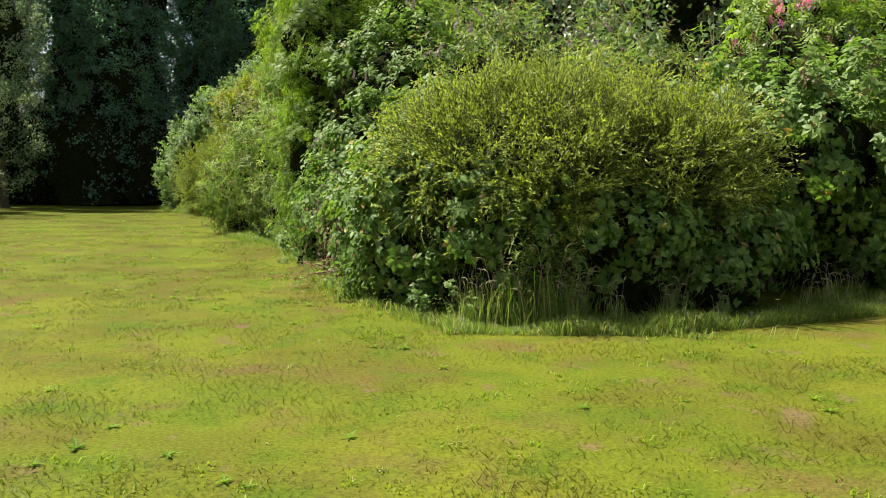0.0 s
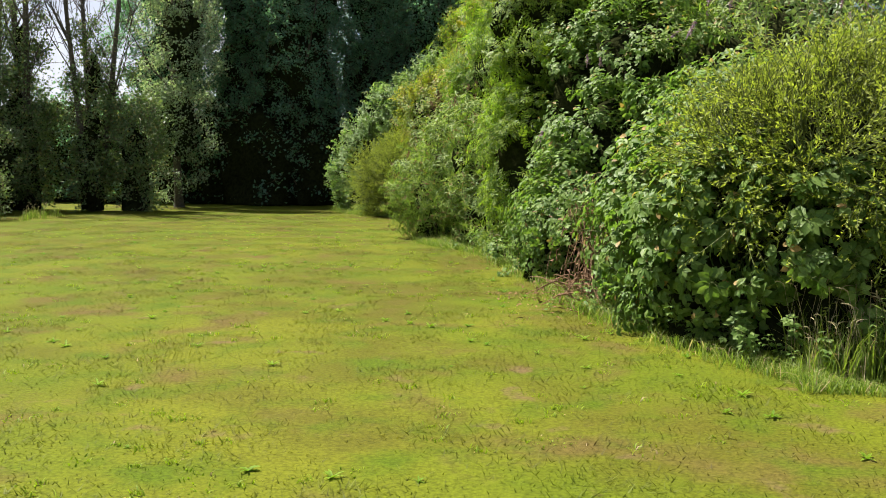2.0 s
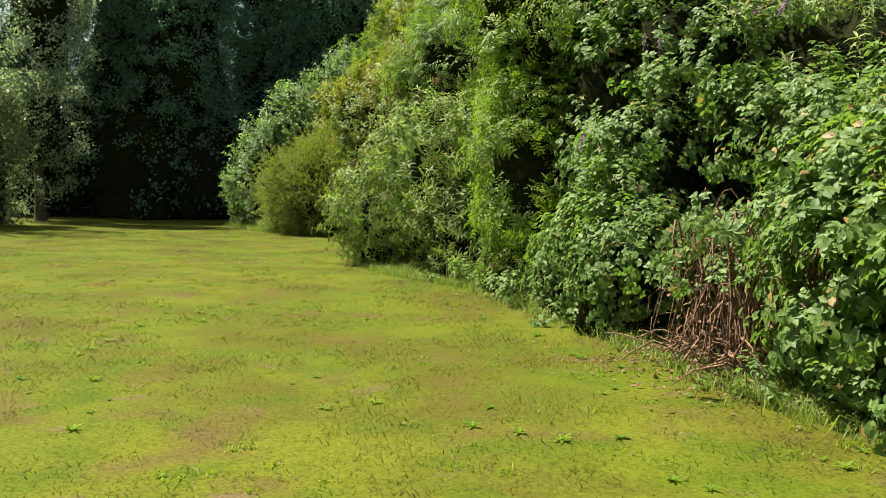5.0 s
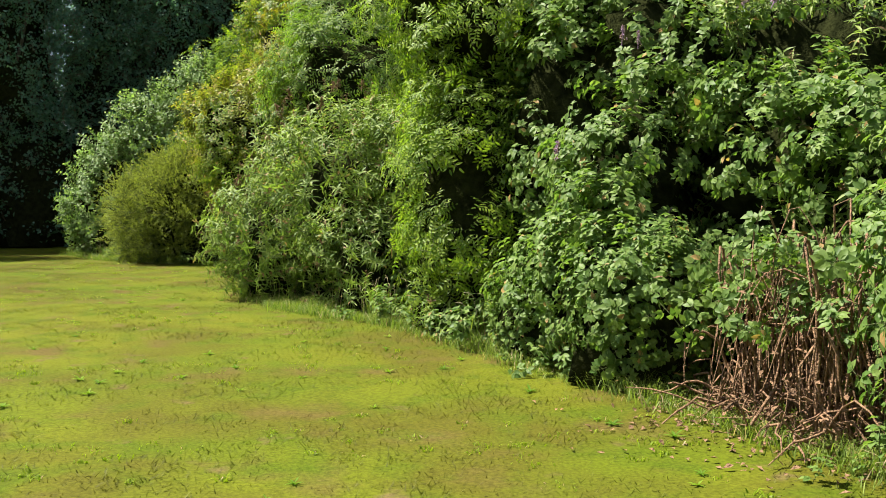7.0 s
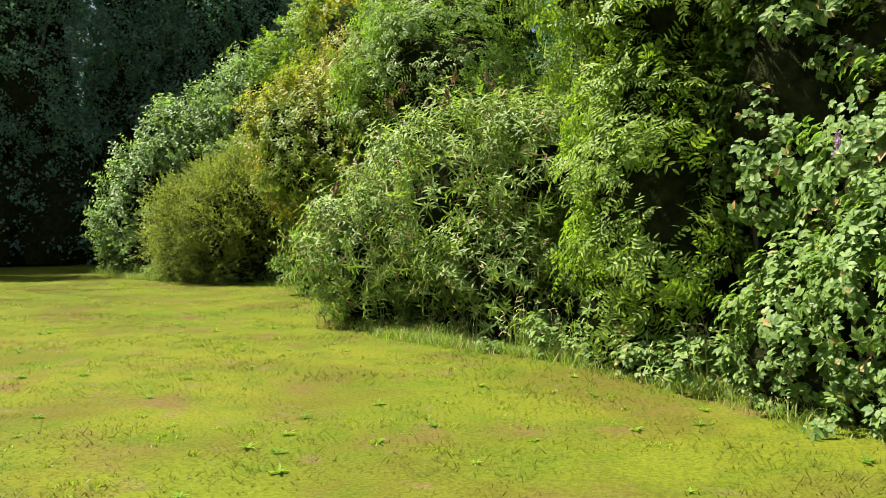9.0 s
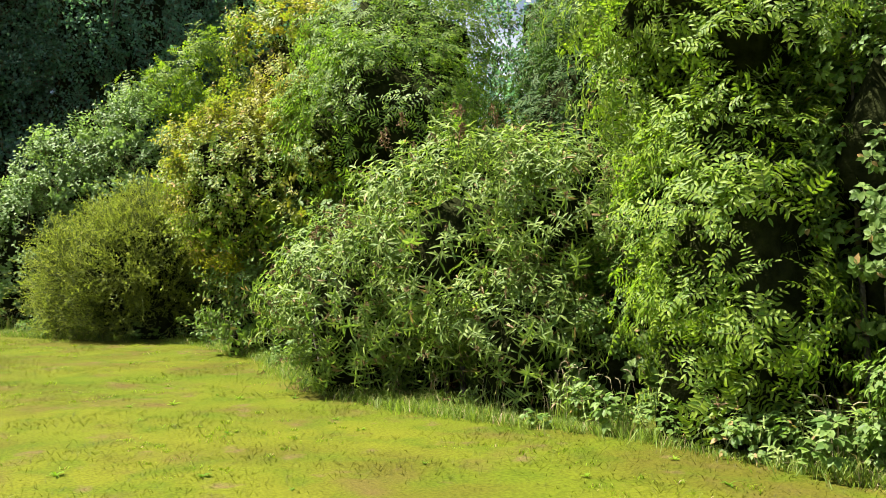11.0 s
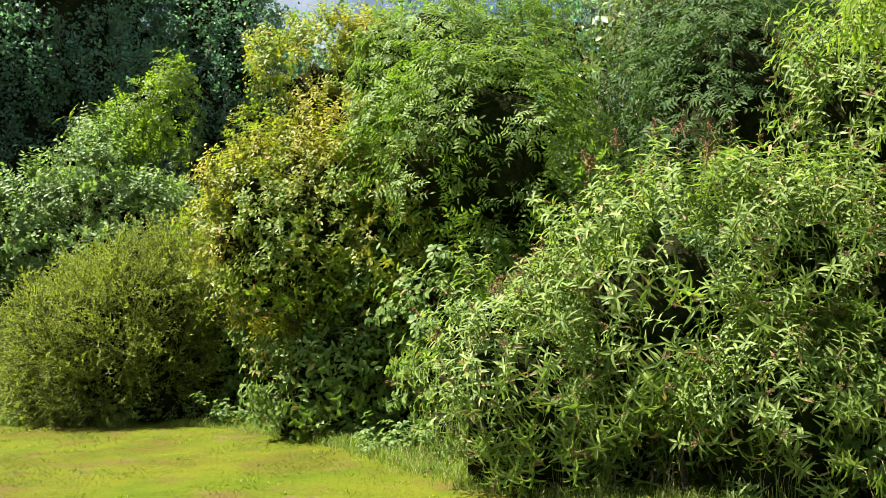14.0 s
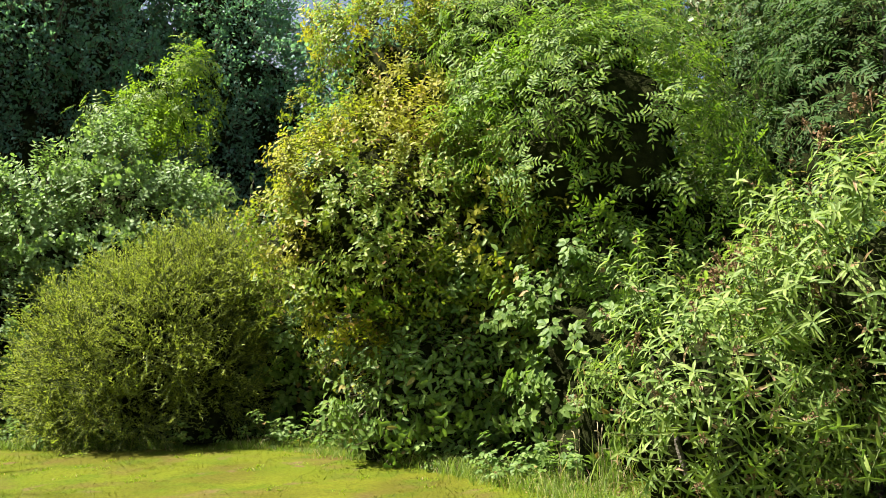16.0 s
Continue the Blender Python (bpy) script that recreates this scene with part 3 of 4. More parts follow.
shrub("broom_shrub", "rounded yellow-green broom dome at the lawn edge", "shrub", "broom",
      [(-6.6, 30.5, 1.15, 1.55, 1.35, 1.5)], LAWN, 0.12, (1.0, 1.7), 23, 280, core=.75)
shrub("lilac_shrub", "pale grey-green lilac with a sloping top", "shrub", "lilac",
      [(-9.0, 33.2, 1.5, .95, 1.1, 1.65), (-7.9, 33.6, 2.1, 1.3, 1.3, 2.0), (-6.4, 33.4, 2.75, 1.5, 1.3, 1.95)], LAWN, 0.17, (.9, 1.4), 29, 290)
for (x, y, z, r, h, sd) in [(-5.0, 34.8, 6.1, .5, 1.0, 31), (-5.8, 34.8, 5.6, .35, .6, 32), (-6.6, 34.6, 5.3, .25, .5, 33)]:
    shrub("ash_sapling", "pale green ash sapling rising above the shrubs", "tree", "ash", [(x, y, z, r, r, h)], LAWN, 0.26, (.9, 1.25), sd, 120, radius=.03, core=0, clump=.25,
          stem=1, group="saplings above the lilac")
shrub("hawthorn_thicket", "dense dark thicket behind the shrubs", "bush", "ivy",
      [(3.4, 14.4, 1.7, 1.8, 1.4, 1.9), (5.6, 14.0, 1.2, 2.0, 1.0, 1.5), (8.6, 14.4, 1.2, 2.0, 1.0, 1.5), (1.9, 18.6, 2.2, 1.8, 1.8, 2.4), (1.0, 20.8, 2.2, 1.8, 1.8, 2.5), (0.9, 23.4, 2.4, 1.8, 1.8, 2.8), (-1.0, 28.4, 2.2, 1.8, 1.8, 2.6),
       (-3.3, 29.6, 1.4, 1.5, 1.3, 1.6), (-3.6, 31.8, 2.0, 1.8, 1.6, 2.3), (-5.0, 35.2, 2.0, 2.0, 1.4, 2.4)], LAWN, .42, (1.3, 1.9), 55, 100, core=.75, stem=1)
# Shade on this crown comes from its darkened leaf colour.
shrub("rowan_tree", "rowan behind the large buddleia, leaf colour darkened as if shaded", "tree", "deep_shade_rowan", [(-0.5, 23.2, 3.0, 1.5, 1.4, 2.8), (0.6, 24.6, 4.6, 1.6, 1.5, 2.0)], LAWN, .24, (.8, 1.2), 57, 160)
# flowering shrub far behind the first bushes
fs = shrub("flowering_shrub", "shrub with clusters of pink flowers", "shrub", "ash", [(6.6, 16.6, 2.6, 1.6, 1.2, 2.4)], (0, 0, 1.5), .3, (.9, 1.3), 36, 120)



def flower_mesh(name, mat, length, width, count, seed):
    r = np.random.RandomState(seed)
    s = Soup()
    tube(s, [(0, 0, -.06), (0, 0, length * .25), (0, 0, length * .5), (0, 0, length * .75), (0, 0, length)], [.004, .006, .005, .004, .002], 4)
    for i in range(count):
        u = r.uniform(0, 1)
        w = width * (1 - .8 * u)
        p = np.array((r.normal(0, w * .5), r.normal(0, w * .5), length * u))
        leaf(s, p, unit(r.normal(0, 1, 3) + (0, 0, .2)), unit(r.normal(0, 1, 3)), .024, .018, .2, .1, 0, True)
    return s.mesh(name, [mat])


def flowers(thing, name, mesh, blobs, count, seed, label, lift=0.3):
    """Flower heads on the top and lawn side of a crown."""
    r = np.random.RandomState(seed)
    for i in range(count):
        b = blobs[r.randint(len(blobs))]
        d = unit((r.normal(-.2, .6), -abs(r.normal(.3, .5)), abs(r.normal(.9, .3))))
        p = np.array(b[:3]) + d * (np.array(b[3:]) + lift * r.uniform(.6, 1.1))
        m = Matrix.Translation(Vector(p) - thing.location) @ pose(0, 0, 0, r.normal(0, 22), r.normal(0, 22), r.uniform(0, 360)) @ Matrix.Scale(r.uniform(.7, 1.3), 4)
        part(name, mesh, thing, label, m)


SPIKE = flower_mesh("flower_spike", MAUVE, .16, .035, 70, 1)
CLUSTER = flower_mesh("flower_cluster", BLOOM, .16, .12, 110, 2)
SEEDS = flower_mesh("seed_head", SEED, .14, .07, 70, 3)
flowers(fs, "flower_cluster", CLUSTER, [(6.6, 16.6, 2.6, 1.6, 1.2, 2.4), (6.3, 16.2, 3.6, .6, .5, .9)], 34, 1, "cluster of pink flowers")
flowers(first_buddleia, "flower_spike", SPIKE, [(0.9, 16.4, 2.2, 1.7, 1.3, 2.0), (3.3, 16.4, 2.0, 1.9, 1.4, 2.0)], 16, 2, "faded mauve flower spike")
flowers(tall_bush, "flower_spike", SPIKE, [(-1.2, 15.9, 1.4, .85, .9, 1.5), (-0.7, 16.6, 2.9, 1.0, 1.0, 1.3)], 6, 3, "faded mauve flower spike")
flowers(first_sycamore, "seed_head", SEEDS, [(4.3, 11.8, 1.75, 1.6, 1.3, 1.15), (6.9, 12.6, 1.8, 2.0, 1.5, 1.3)], 26, 4, "brown seed head")
flowers(main_buddleia, "seed_head", SEEDS, [(-3.75, 21.2, 1.75, 1.15, 1.2, 1.3), (-4.75, 22.0, .95, .85, .95, .85)], 22, 5, "brown seed head", .2)

# ---- shrubs and ivy on the far side ----
shrub("ivy_mound", "low ivy-covered mound shaded on one side", "bush", "ivy",
      [(-18.6, 22.6, .75, 1.3, 1.6, 1.15), (-18.9, 25.0, .8, 1.3, 1.5, 1.2), (-20.0, 21.6, 1.1, 1.5, 1.5, 1.4)], (-8, 10, 1.5), .17, (.6, 1.05), 50, 160)
shrub("hawthorn_bush", "untidy green bush under the bare trees", "bush", "ivy",
      [(-21.8, 26.5, 2.0, 1.8, 1.6, 2.1), (-23.6, 27.5, 2.6, 1.8, 1.6, 2.6), (-20.3, 28.6, 1.5, 1.2, 1.2, 1.6)], (-8, 10, 1.5), .22, (.8, 1.35), 51, 140)
shrub("hawthorn_bush", "dark hedge bush in deep shade beneath trees", "bush", "poplar",
      [(x, 38.0 + .5 * math.sin(x), 1.9, 1.9, 1.3, 2.5) for x in np.arange(-27, 1, 2.1)] + [(x + 1.05, 38.4, .6, 1.6, 1.0, .9) for x in np.arange(-27, 1, 2.1)], (-9, 15, 1.5), .5, (1.5, 2.3), 52, 100, core=.85, stem=0)


def bare_tree(label, x, y, height, radius, ivy, seed, stems_n=3, group="bare ivy-clad trees"):
    """A leafless tree of several upright stems, with ivy over its lower half."""
    r = np.random.RandomState(seed)
    thing = new("bare_tree")
    thing.location = (x, y, 0)
    tagged(thing, label, "tree", group)
    twigs = Soup()
    for k in range(stems_n):
        a, lean = k * 6.28 / stems_n + seed, r.uniform(.04, .12)
        top = np.array((math.cos(a) * lean * height, math.sin(a) * lean * height * .6, height * r.uniform(.85, 1.05)))
        pts = [top * t + np.array((math.cos(a), math.sin(a), 0)) * (.12 + .25 * math.sin(t * 2.5)) for t in np.linspace(0, 1, 7)]
        pts[0][2] = -0.05
        s = Soup()
        tube(s, pts, [radius * (1.25 - 1.1 * t) for t in np.linspace(0, 1, 7)], 7)
        part("stem", s.mesh("stem", [BARK]), thing)
        for i in range(16):
            t = r.uniform(.25, .95)
            p = pts[0] + (pts[-1] - pts[0]) * t + (math.cos(a) * .25 * math.sin(t * 2.5), math.sin(a) * .25 * math.sin(t * 2.5), 0)
            b, ln = r.uniform(0, 6.28), height * r.uniform(.12, .26) * (1.2 - t * .6)
            d = np.array((math.cos(b) * .55, math.sin(b) * .55, 1))
            q = [p, p + d * ln * .5 + r.normal(0, .08, 3), p + d * ln * (1, 1, 1.1) + r.normal(0, .12, 3)]
            s = Soup()
            tube(s, q, [radius * .24, radius * .14, .006], 5)
            part("limb", s.mesh("limb", [BARK]), thing)
            for j in range(9):
                u = r.uniform(.2, 1)
                m = q[0] + (q[2] - q[0]) * u
                e = m + unit(d + r.normal(0, .6, 3)) * r.uniform(.4, 1.3)
                tube(twigs, [m, (m + e) / 2 + r.normal(0, .05, 3), e], [.014, .009, .004], 3)
    tagged(part("twig", twigs.mesh("twig", [BARK]), thing), kind="stuff")
    # Painted dark core gives the ivy its inner shade.
    thicket(thing, ivy, seed, .5)
    feet, ways = crown_places(ivy, .24, (-8, 10, 1.5), seed, .45, .3, .3, 1.7)
    clothe(thing, "ivy", feet, ways, (-8, 10, 1.5), (1.0, 1.7), 60, "ivy_spray")
    return thing


bare_tree("leafless tree with dark ivy climbing its stems", -22.0, 31.2, 15, .13, [(-22.2, 31, 2.2, 1.4, 1.0, 2.6), (-22.0, 31, 5.5, .5, .5, 2.2)], 61, 2)
bare_tree("leafless tree with dark ivy climbing its stems", -20.4, 31.0, 15, .13, [(-20.5, 30.8, 2.4, 1.15, 1.0, 2.7), (-20.4, 31, 5.5, .45, .45, 1.6)], 62, 2)
bare_tree("leafless many-stemmed tree fanning out above thick ivy", -17.9, 31.0, 14, .10, [(-17.9, 30.9, 2.0, .75, .8, 2.3), (-17.8, 31, 4.4, .5, .5, 1.6), (-16.5, 31.2, 1.8, .8, .8, 2.0)], 63, 3)
bare_tree("leafless tree with a leaning stem and ivy", -25.5, 31.5, 14, .13, [(-25.5, 31.3, 2.5, 1.4, 1.2, 2.6), (-25.5, 31.5, 6.0, 1.0, 1.0, 2.6)], 64, 3)

# ---- tall trees behind ----
poplars = [(-18.4, 38.0, 15, 1.8), (-15.6, 39.9, 15, 2.2), (-12.9, 38.2, 15.5, 2.0), (-10.1, 40.4, 15, 2.3), (-7.4, 38.9, 14.5, 2.1), (-4.9, 41.2, 13.5, 2.3), (-2.3, 40, 12.0, 2.5),
           (1.0, 37, 9.8, 2.8), (4.5, 33, 9.5, 3.0), (8.5, 28, 9, 3.0), (12.5, 24, 8.5, 3.2), (3.4, 28.0, 8.4, 2.4), (1.6, 25.5, 7.0, 2.2), (9.5, 19.5, 6.6, 2.2), (5.0, 20.5, 6.4, 2.2)]
for i, (x, y, h, w) in enumerate(poplars):
    tree("poplar_tree", "tall dark green poplar with dense leaves", "poplar" if i < 9 else "ivy", x, y, h, .2,
         [(x, y, h * .33, w * 1.1, w, h * .25), (x + .35, y - .2, h * .58, w * 1.1, w * .85, h * .25), (x - .2, y, h * .82, w * .7, w * .7, h * .2)],
         (-8, 12, 3), .27 if i < 7 else .5, (1.1, 1.8) if i < 7 else (1.6, 2.4), 70 + i, 40, core=.6, group="trees behind the lawn")
tree("aspen_tree", "slender pale-leaved aspen at the wood's edge", "aspen", -16.3, 34.2, 11.5, .14,
     [(-16.3, 34.2, 3.0, 1.2, 1.1, 2.4), (-16.1, 34.1, 6.2, 1.35, 1.2, 2.6), (-16.4, 34.2, 9.4, 1.0, 1.0, 2.2)], (-8, 12, 3), .27, (1.0, 1.6), 91, 60, core=.5)


# ---- heap of dead bramble stems ----
heap = new("dead_bramble_heap")
heap.location = (-1.15, 12.95, 0)
tagged(heap, "heap of dead brown bramble stems with a few leaves", "brush heap")
r = np.random.RandomState(5)
for i in range(290):
    low = i < 130
    # sprawling canes at the foot, standing and arching ones behind them
    a, rad = r.uniform(0, 6.28), .85 * math.sqrt(r.uniform(.02, 1))
    p0 = np.array((math.cos(a) * rad * .7 + (-.05 if low else .2), math.sin(a) * rad, r.uniform(0, .1)))
    b, span = r.uniform(0, 6.28), r.uniform(.2, .65) if low else r.uniform(.2, .7)
    rise = r.uniform(.1, .5) if low else r.uniform(.9, 2.1)
    p2 = p0 + (math.cos(b) * span, math.sin(b) * span, r.uniform(-.05, .15) if low else r.uniform(.1, .9))
    p2[2] = max(p2[2], .02)
    mid = (p0 + p2) / 2 + (0, 0, rise * (1.15 - .4 * rad)) + r.normal(0, .1, 3)
    pts = [(1 - t) ** 2 * p0 + 2 * t * (1 - t) * mid + t * t * p2 + r.normal(0, .022, 3) for t in np.linspace(0, 1, 7)]
    s = Soup()
    w = r.uniform(.004, .012)
    tube(s, pts, [w, w, w, w * .9, w * .85, w * .7, w * .4], 4)
    part("dead_stem", s.mesh("dead_stem", [DEAD_STEM]), heap)
lit = Soup()
for i in range(1500):
    if i < 800:
        q = (r.normal(-.25, .5), r.normal(-.1, .65), abs(r.normal(.02, .015)))
    else:
        q = (r.normal(.05, .38), r.normal(0, .5), r.uniform(.15, 1.15))
    leaf(lit, q, unit(r.normal(0, 1, 3) * (1, 1, .25 if i < 800 else 1)), (0, 0, 1) + rand_dir() * .5, r.uniform(.03, .08), r.uniform(.02, .04), .2, .1, 0, True)
tagged(part("leaf_litter", lit.mesh("leaf_litter", [DEAD_STEM]), heap, "dry brown withered and fallen leaves"), kind="stuff")
feet = np.array([(-1.2 + r.normal(0, .35), 13.05 + r.normal(0, .45), r.uniform(.6, 1.25)) for _ in range(80)])
clothe(heap, "bramble", feet, np.array([unit((-.6, -.5, .6) + r.normal(0, .5, 3)) for _ in feet]), LAWN, (.5, .9), 80)


# ---- grass ----
EDGE_Y = [2, 8.3, 8.9, 10.15, 11.6, 14.0, 15.1, 16.9, 18.3, 20.2, 22.0, 25.7, 28.4, 29.9, 30.9, 32.6, 33.6]
EDGE_X = [9, 2.7, 0.1, -0.65, -1.3, -1.85, -2.2, -2.7, -3.3, -4.5, -5.05, -5.0, -5.7, -7.8, -8.8, -9.6, -10.2]


def edge_x(y):
    return np.interp(y, EDGE_Y, EDGE_X)


def blades(name, x, y, height, width, lean, mats, mi=0, rnd=None, plain=False):
    """Many single grass blades, each a bent sliver of two or three triangles, in one mesh."""
    rnd = rnd or rs
    k = len(x)
    z = np.array([ground_z(a, b) for a, b in zip(x, y)])
    foot = np.c_[x, y, z - .005]
    a, b = rnd.uniform(0, 6.28, k), rnd.uniform(0, 6.28, k)
    side = np.c_[np.cos(a), np.sin(a), np.zeros(k)] * (width / 2)[:, None]
    way = np.c_[np.cos(b), np.sin(b), np.zeros(k)] * (height * lean)[:, None]
    up = np.c_[np.zeros(k), np.zeros(k), height]
    mid = foot + way * .3 + up * .6
    tip = foot + way + up * (1 - .3 * lean)[:, None]
    if plain:
        return mesh_of(name, np.stack([foot - side, foot + side, tip], 1).reshape(-1, 3), np.arange(k * 3).reshape(-1, 3), mats)
    v = np.stack([foot - side, foot + side, mid + side * .7, mid - side * .7, tip], 1).reshape(-1, 3)
    o = (np.arange(k) * 5)[:, None]
    f = np.concatenate([o + [[0, 1, 2]], o + [[0, 2, 3]], o + [[3, 2, 4]]], 1).reshape(-1, 3)
    return mesh_of(name, v, f, mats, np.repeat(np.full(k, mi) if np.isscalar(mi) else mi, 3))


g = np.random.RandomState(11)
x, y = g.uniform(-19, 7, 700000), 3.0 + 30 * g.uniform(0, 1, 700000) ** 1.35
keep = (x < edge_x(y) + .5) & ~((y < 8.2) & (np.abs(x) > 6.5)) & ~((x > -7) & (x < 0) & (y < 0))
patchy = np.array([noise.noise(Vector((a * 1.1, b * 1.1, 4))) + .6 * noise.noise(Vector((a * 4, b * 4, 9))) for a, b in zip(x, y)])
keep &= g.uniform(-.75, .35, len(x)) < patchy
x, y, patchy = x[keep], y[keep], patchy[keep]
hgt = g.uniform(.018, .048, len(x)) * (1 + .9 * np.clip(patchy, -.5, 1))
lawn = new("lawn_grass", blades("lawn_grass", x, y, hgt, g.uniform(.005, .011, len(x)), g.uniform(.5, 1.8, len(x)), [blade_mat], rnd=g, plain=True))
tagged(lawn, "short mown grass blades over the whole lawn", "grass", kind="stuff")

# darker, longer tufts standing out of the mown turf
tx, ty = g.uniform(-15, 5, 4200), 3.5 + 26 * g.uniform(0, 1, 4200) ** 1.3
tn = np.array([noise.noise(Vector((a * .6, b * .6, 21))) for a, b in zip(tx, ty)])
ok = (tx < edge_x(ty) - .1) & (tn > g.uniform(-.25, .45, len(tx)))
tx, ty = tx[ok], ty[ok]
spread = g.uniform(.015, .07, len(tx))
bx = (tx[:, None] + g.normal(0, 1, (len(tx), 16)) * spread[:, None]).ravel()
by = (ty[:, None] + g.normal(0, 1, (len(tx), 16)) * spread[:, None]).ravel()
bh = np.repeat(g.uniform(.022, .05, len(tx)), 16) * g.uniform(.6, 1.2, len(bx))
tufts = new("grass_tufts", blades("grass_tufts", bx, by, bh, g.uniform(.007, .014, len(bx)), g.uniform(.5, 1.7, len(bx)), [TUFT], rnd=g))
tagged(tufts, "dark green tufts and clover patches in the lawn", "grass", kind="stuff")

# longer unmown fringe where the mower does not reach
t = g.uniform(0, 1, 30000)
ey = 8.3 + t * 25.2
off = np.abs(g.normal(0, .32, len(t)))
ex = edge_x(ey) + off * g.choice([-.45, 1.4], len(t), p=[.4, .6])
front = g.uniform(0, 5.8, 9000)
ex = np.r_[ex, front]
ey = np.r_[ey, 8.5 + np.abs(front - 2) * .45 * (front > 2) + np.abs(g.normal(0, .35, 9000))]
fringe_n = np.array([noise.noise(Vector((a * 1.3, b * 1.3, 14))) for a, b in zip(ex, ey)])
hh = g.uniform(.04, .18, len(ex)) * (1 + 1.3 * np.clip(fringe_n, -.6, 1))
fr = new("rough_grass", blades("rough_grass", ex, ey, hh, g.uniform(.005, .010, len(ex)), g.uniform(.4, 1.5, len(ex)), [TALL], rnd=g))
tagged(fr, "longer unmown grass along the foot of the shrubs", "grass", kind="stuff")


def tall_grass_mesh(seed, tall):
    """A clump of tall grass: arching blades and nodding seed heads on straw stalks."""
    r = np.random.RandomState(seed)
    s = Soup()
    for i in range(46):
        a, ln, le = r.uniform(0, 6.28), tall * r.uniform(.35, .95), r.uniform(.1, .75)
        p = np.array((r.normal(0, .09), r.normal(0, .09), 0))
        d = np.array((math.cos(a), math.sin(a), 0))
        sd = np.array((-d[1], d[0], 0)) * r.uniform(.003, .006)
        pts = [p + d * le * ln * u * u + np.array((0, 0, ln * (u - .3 * le * u * u))) for u in (0, .35, .7, 1)]
        v = [pts[0] - sd, pts[0] + sd, pts[1] - sd, pts[1] + sd, pts[2] - sd * .7, pts[2] + sd * .7, pts[3]]
        s.add(v, [(0, 1, 3), (0, 3, 2), (2, 3, 5), (2, 5, 4), (4, 5, 6)], 0)
    for i in range(5):
        a, ln = r.uniform(0, 6.28), tall * r.uniform(.8, 1.2)
        p = np.array((r.normal(0, .08), r.normal(0, .08), 0))
        d = np.array((math.cos(a), math.sin(a), 0))
        pts = [p + d * .18 * ln * u * u + np.array((0, 0, ln * u)) for u in (0, .5, .85)]
        hd = [pts[2] + d * .012 * k * k + np.array((0, 0, .045 * k - .008 * k * k)) for k in range(4)]
        tube(s, pts + hd[1:], [.0022, .002, .0018, .006, .006, .001], 4, 1)
    return s.mesh("tall_grass", [TALL, STRAW])


TALL_MESHES = [tall_grass_mesh(i, h) for i, h in enumerate((.45, .6, .72, .85))]
clumps = [(g.uniform(.2, 1.5), g.uniform(8.75, 9.5), g.choice([0, 1, 2, 3])) for i in range(22)]
clumps += [(g.uniform(1.4, 3.2), g.uniform(8.9, 9.7), g.choice([0, 0, 1])) for i in range(8)]
clumps += [(4.0 + .25 * i, 10.2 + .2 * i + g.normal(0, .15), 0) for i in range(6)]
clumps += [(float(edge_x(yy)) + .35 + g.normal(0, .1), yy, g.choice([0, 1])) for yy in g.uniform(16, 33, 22)]
clumps += [(-17.0 + g.normal(0, .25), 25.8 + g.normal(0, .7), 0) for _ in range(6)]
for (x0, y0, k) in clumps:
    ob = new("tall_grass", TALL_MESHES[int(k)])
    ob.matrix_basis = pose(x0, y0, ground_z(x0, y0) - .01, 0, 0, g.uniform(0, 360)) @ Matrix.Scale(g.uniform(.7, 1.1), 4)
    tagged(ob, "clump of tall grass with pale nodding seed heads", "grass", "tall grass at the lawn edge")


# nettles and bramble shoots at the foot of the shrubs
def low_growth(name, label, kind, y0, y1, count, seed, size=(.5, 1.0)):
    r = np.random.RandomState(seed)
    thing = new(name)
    ym = (y0 + y1) / 2
    thing.location = (float(edge_x(ym)) + .2, ym, 0)
    tagged(thing, label, "weeds", "weeds at the foot of the shrubs")
    yy = r.uniform(y0, y1, count)
    xx = edge_x(yy) + r.normal(.22, .2, count)
    feet = np.array([(a, b, max(0, r.normal(.08, .1))) for a, b in zip(xx, yy)])
    clothe(thing, kind, feet, np.array([unit((r.normal(-.3, .35), r.normal(-.15, .35), 1)) for _ in feet]), LAWN, size, count, "weed_shoot")


low_growth("nettle_patch", "nettles and bramble shoots at the shrubs' foot", "bramble", 14.2, 16.6, 90, 1, (.5, .9))
low_growth("nettle_patch", "leafy weeds spilling onto the lawn edge", "bramble", 16.2, 19.0, 90, 2, (.5, 1.0))
low_growth("willowherb_patch", "narrow-leaved weeds among the grass", "buddleia", 16.0, 19.0, 60, 3, (.5, 1.0))
low_growth("nettle_patch", "leafy weeds beside the yellowing shrub", "bramble", 23.5, 28.5, 90, 4, (.6, 1.1))
low_growth("nettle_patch", "weeds below the broom and lilac", "bramble", 28.5, 33.3, 70, 5, (.5, .9))
low_growth("nettle_patch", "bramble shoots along the first bushes", "bramble", 8.9, 12.0, 80, 6, (.4, .8))


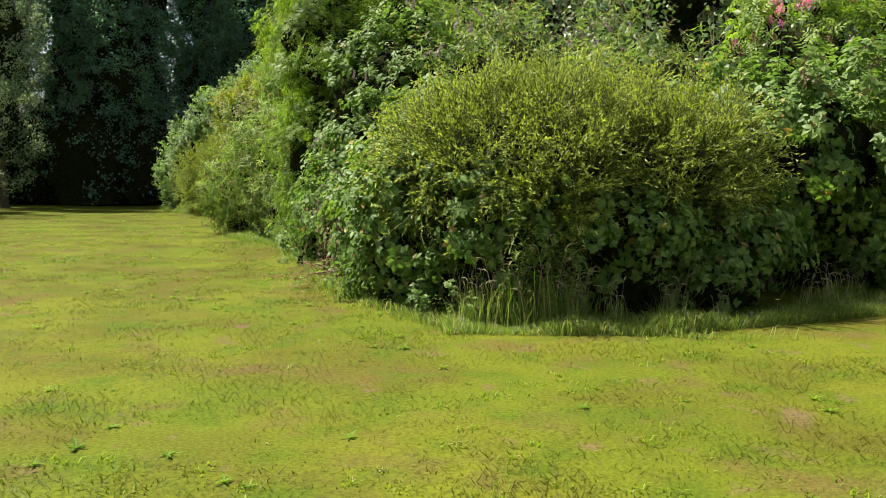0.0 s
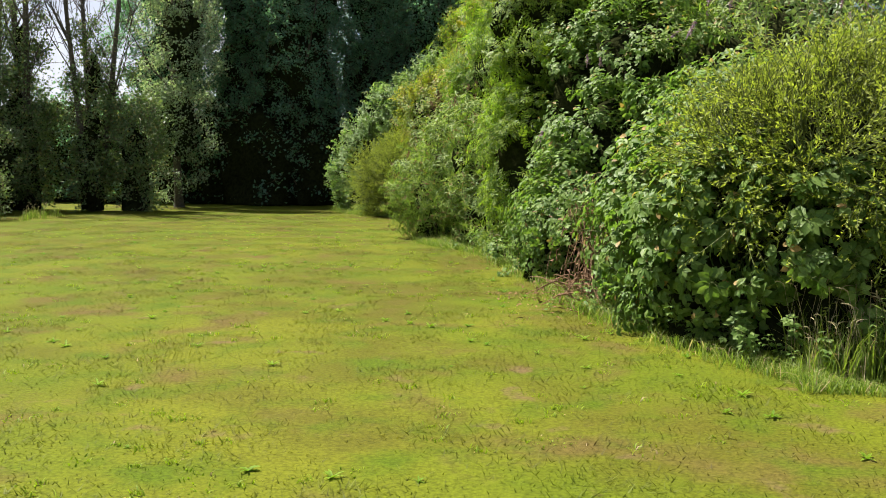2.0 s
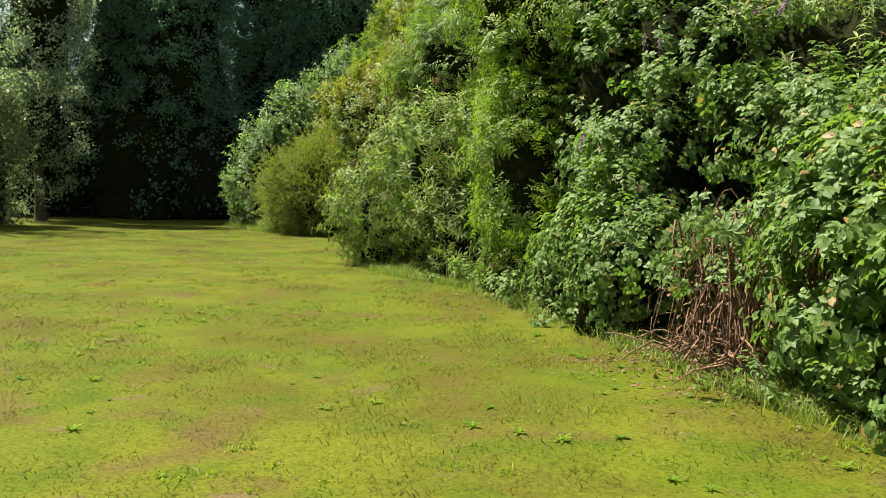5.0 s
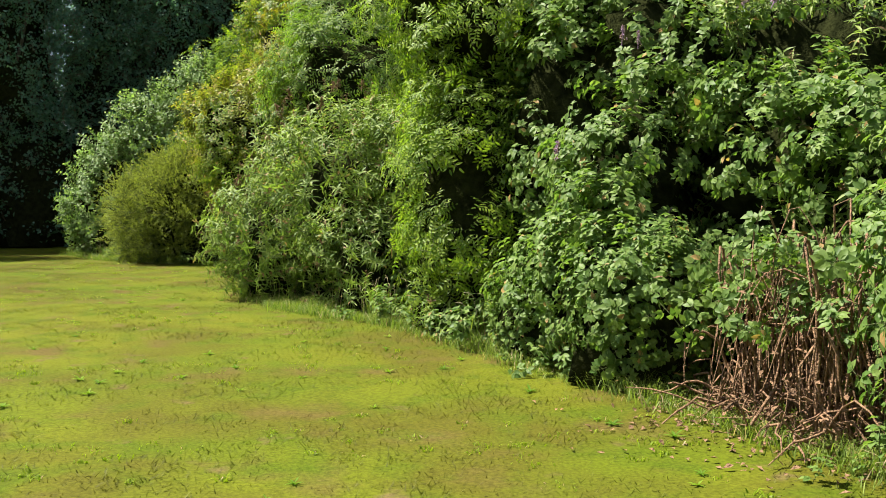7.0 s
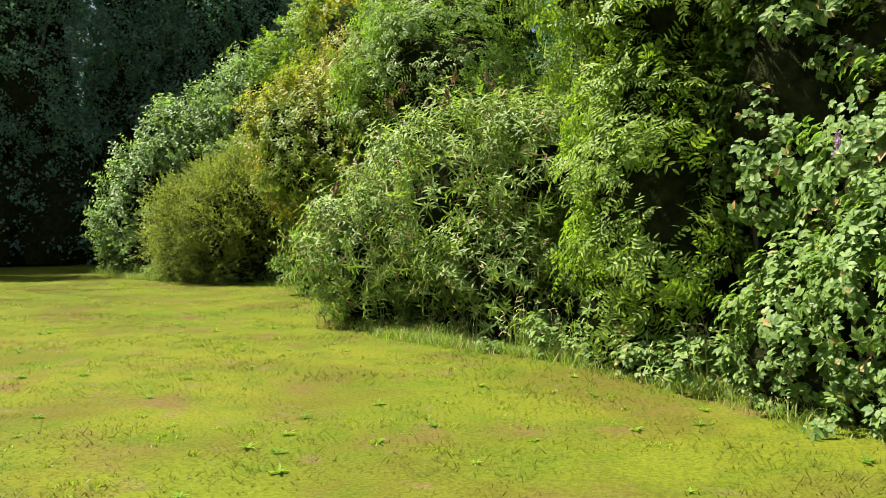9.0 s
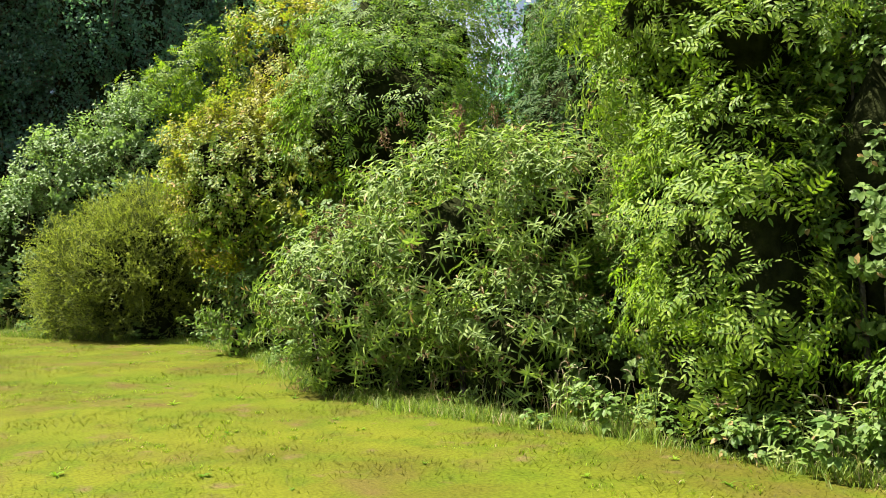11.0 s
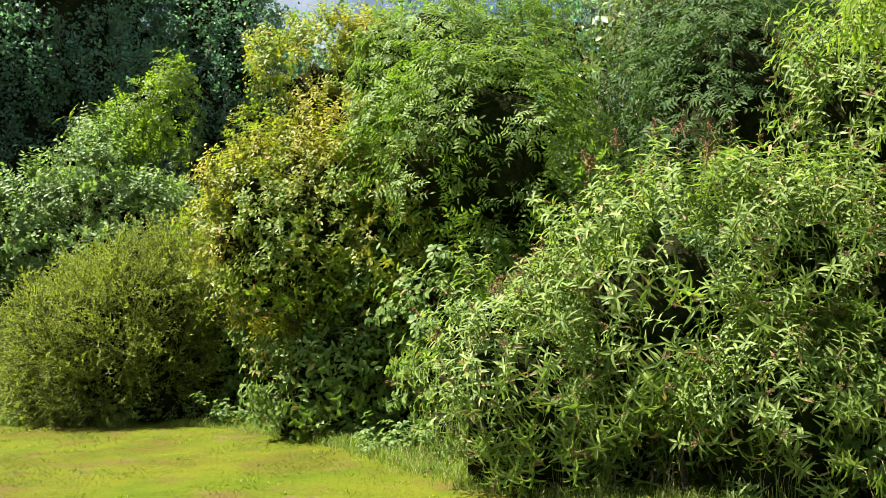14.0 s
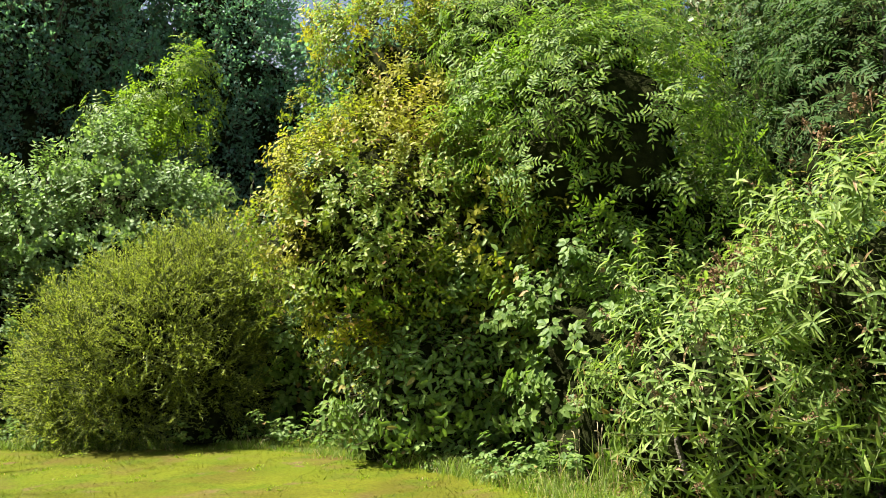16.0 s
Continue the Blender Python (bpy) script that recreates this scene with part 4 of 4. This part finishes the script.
def tall_weeds(label, x0, x1, y0, y1, count, seed):
    """Upright weeds with leaves up their stems."""
    r = np.random.RandomState(seed)
    thing = new("willowherb_patch")
    thing.location = ((x0 + x1) / 2, (y0 + y1) / 2, 0)
    tagged(thing, label, "weeds", "weeds at the foot of the shrubs")
    feet, ways = [], []
    for _ in range(count):
        p = np.array((r.uniform(x0, x1), r.uniform(y0, y1), 0))
        lean, top = r.normal(0, .12, 2), r.uniform(.5, 1.0)
        for z in np.arange(0, top, .24):
            feet.append(p + (lean[0] * z, lean[1] * z, z))
            ways.append(unit((lean[0], lean[1], 1)))
    clothe(thing, "buddleia", np.array(feet), np.array(ways), (0, 0, 1.5), (.5, .75), len(feet), "weed_shoot")


tall_weeds("upright narrow-leaved weeds among tall grass", .45, 1.75, 8.95, 9.5, 16, 41)

# broad-leaved weeds in the lawn
def weed_mesh(seed):
    r = np.random.RandomState(seed)
    s = Soup()
    for i in range(9):
        a = i * 2.4 + r.normal(0, .3)
        leaf(s, (0, 0, .005), (math.cos(a), math.sin(a), r.uniform(.25, 1.1)), (0, 0, 1), r.uniform(.07, .14), r.uniform(.022, .036), .2, .3, 0)
    me = s.mesh("lawn_weed", [WEED])
    bm = bmesh.new()
    bm.from_mesh(me)
    bmesh.ops.remove_doubles(bm, verts=bm.verts, dist=1e-4)
    bm.to_mesh(me)
    bm.free()
    return me


WEEDS = [weed_mesh(i) for i in range(5)]
spots = [(float(a), float(b)) for a, b in zip(g.uniform(-11, 4, 520), g.uniform(4, 22, 520)) if a < edge_x(b) - .3][:210]
for a, b in spots:
    ob = new("lawn_weed", WEEDS[g.randint(5)])
    ob.matrix_basis = pose(a, b, ground_z(a, b), 0, 0, g.uniform(0, 360)) @ Matrix.Scale(g.uniform(.3, .75), 4)
    tagged(ob, "flat rosette of a broad-leaved weed in the lawn", "weed", "lawn weeds")

# ---- distance ----
hill_mat, n, l, bsdf = material("far_hill")
l.new(mixed(n, l, noise_fac(n, l, .02, 5, .4, .6), (0.10, 0.13, 0.12), (0.16, 0.20, 0.16)), bsdf.inputs["Base Color"])
bsdf.inputs["Roughness"].default_value = 1
hs = Soup()
hx = np.linspace(-1500, 900, 60)
for j, (yy, k) in enumerate([(560, 0), (640, .6), (760, 1.0), (1000, .9)]):
    hs.v.append(np.array([(a, yy, k * (44 + 12 * noise.noise(Vector((a * .004, j * .3, 0)))) - .5) for a in hx]))
fl = []
for j in range(3):
    for i in range(59):
        a = j * 60 + i
        fl += [(a, a + 1, a + 61), (a, a + 61, a + 60)]
hill = new("backdrop", mesh_of("backdrop", np.concatenate(hs.v), fl, [hill_mat]))
tagged(hill, "hazy blue-green hills in the distance", "hills", kind="structure")

wall_mat = bark_material("house_wall", (0.42, 0.33, 0.26), (0.55, 0.45, 0.36), 3)
roof_mat = bark_material("house_roof", (0.20, 0.19, 0.20), (0.32, 0.30, 0.30), 2)
pane_mat, n, l, bsdf = material("house_pane")
bsdf.inputs["Base Color"].default_value, bsdf.inputs["Roughness"].default_value = (0.03, 0.04, 0.05, 1), 0.1


def box(lo, hi):
    (a, b, c), (d, e, f) = lo, hi
    v = [(a, b, c), (d, b, c), (d, e, c), (a, e, c), (a, b, f), (d, b, f), (d, e, f), (a, e, f)]
    q = [(0, 3, 2, 1), (4, 5, 6, 7), (0, 1, 5, 4), (1, 2, 6, 5), (2, 3, 7, 6), (3, 0, 4, 7)]
    return v, [t for a0, b0, c0, d0 in q for t in ((a0, b0, c0), (a0, c0, d0))]


def house(x, y, turn):
    thing = new("house")
    thing.matrix_basis = pose(x, y, 0, 0, 0, turn)
    tagged(thing, "distant low house with a grey roof", "house", "distant houses")
    s = Soup()
    s.add(*box((-5, -3.5, 0), (5, 3.5, 3.0)))
    part("wall", s.mesh("wall", [wall_mat]), thing)
    s = Soup()
    s.add([(-5.4, -4, 2.9), (5.4, -4, 2.9), (5.4, 4, 2.9), (-5.4, 4, 2.9), (-5.4, 0, 5.2), (5.4, 0, 5.2)],
          [(0, 1, 5), (0, 5, 4), (2, 3, 4), (2, 4, 5), (1, 2, 5), (3, 0, 4), (0, 3, 2), (0, 2, 1)])
    part("roof", s.mesh("roof", [roof_mat]), thing)
    for wx in (-3.2, 0, 3.2):
        s = Soup()
        s.add(*box((wx - .6, -3.56, .9), (wx + .6, -3.5, 2.1)))
        part("window", s.mesh("window", [pane_mat]), thing)


house(-49, 80, 18)
house(-60, 78, 30)
house(-36, 84, 10)
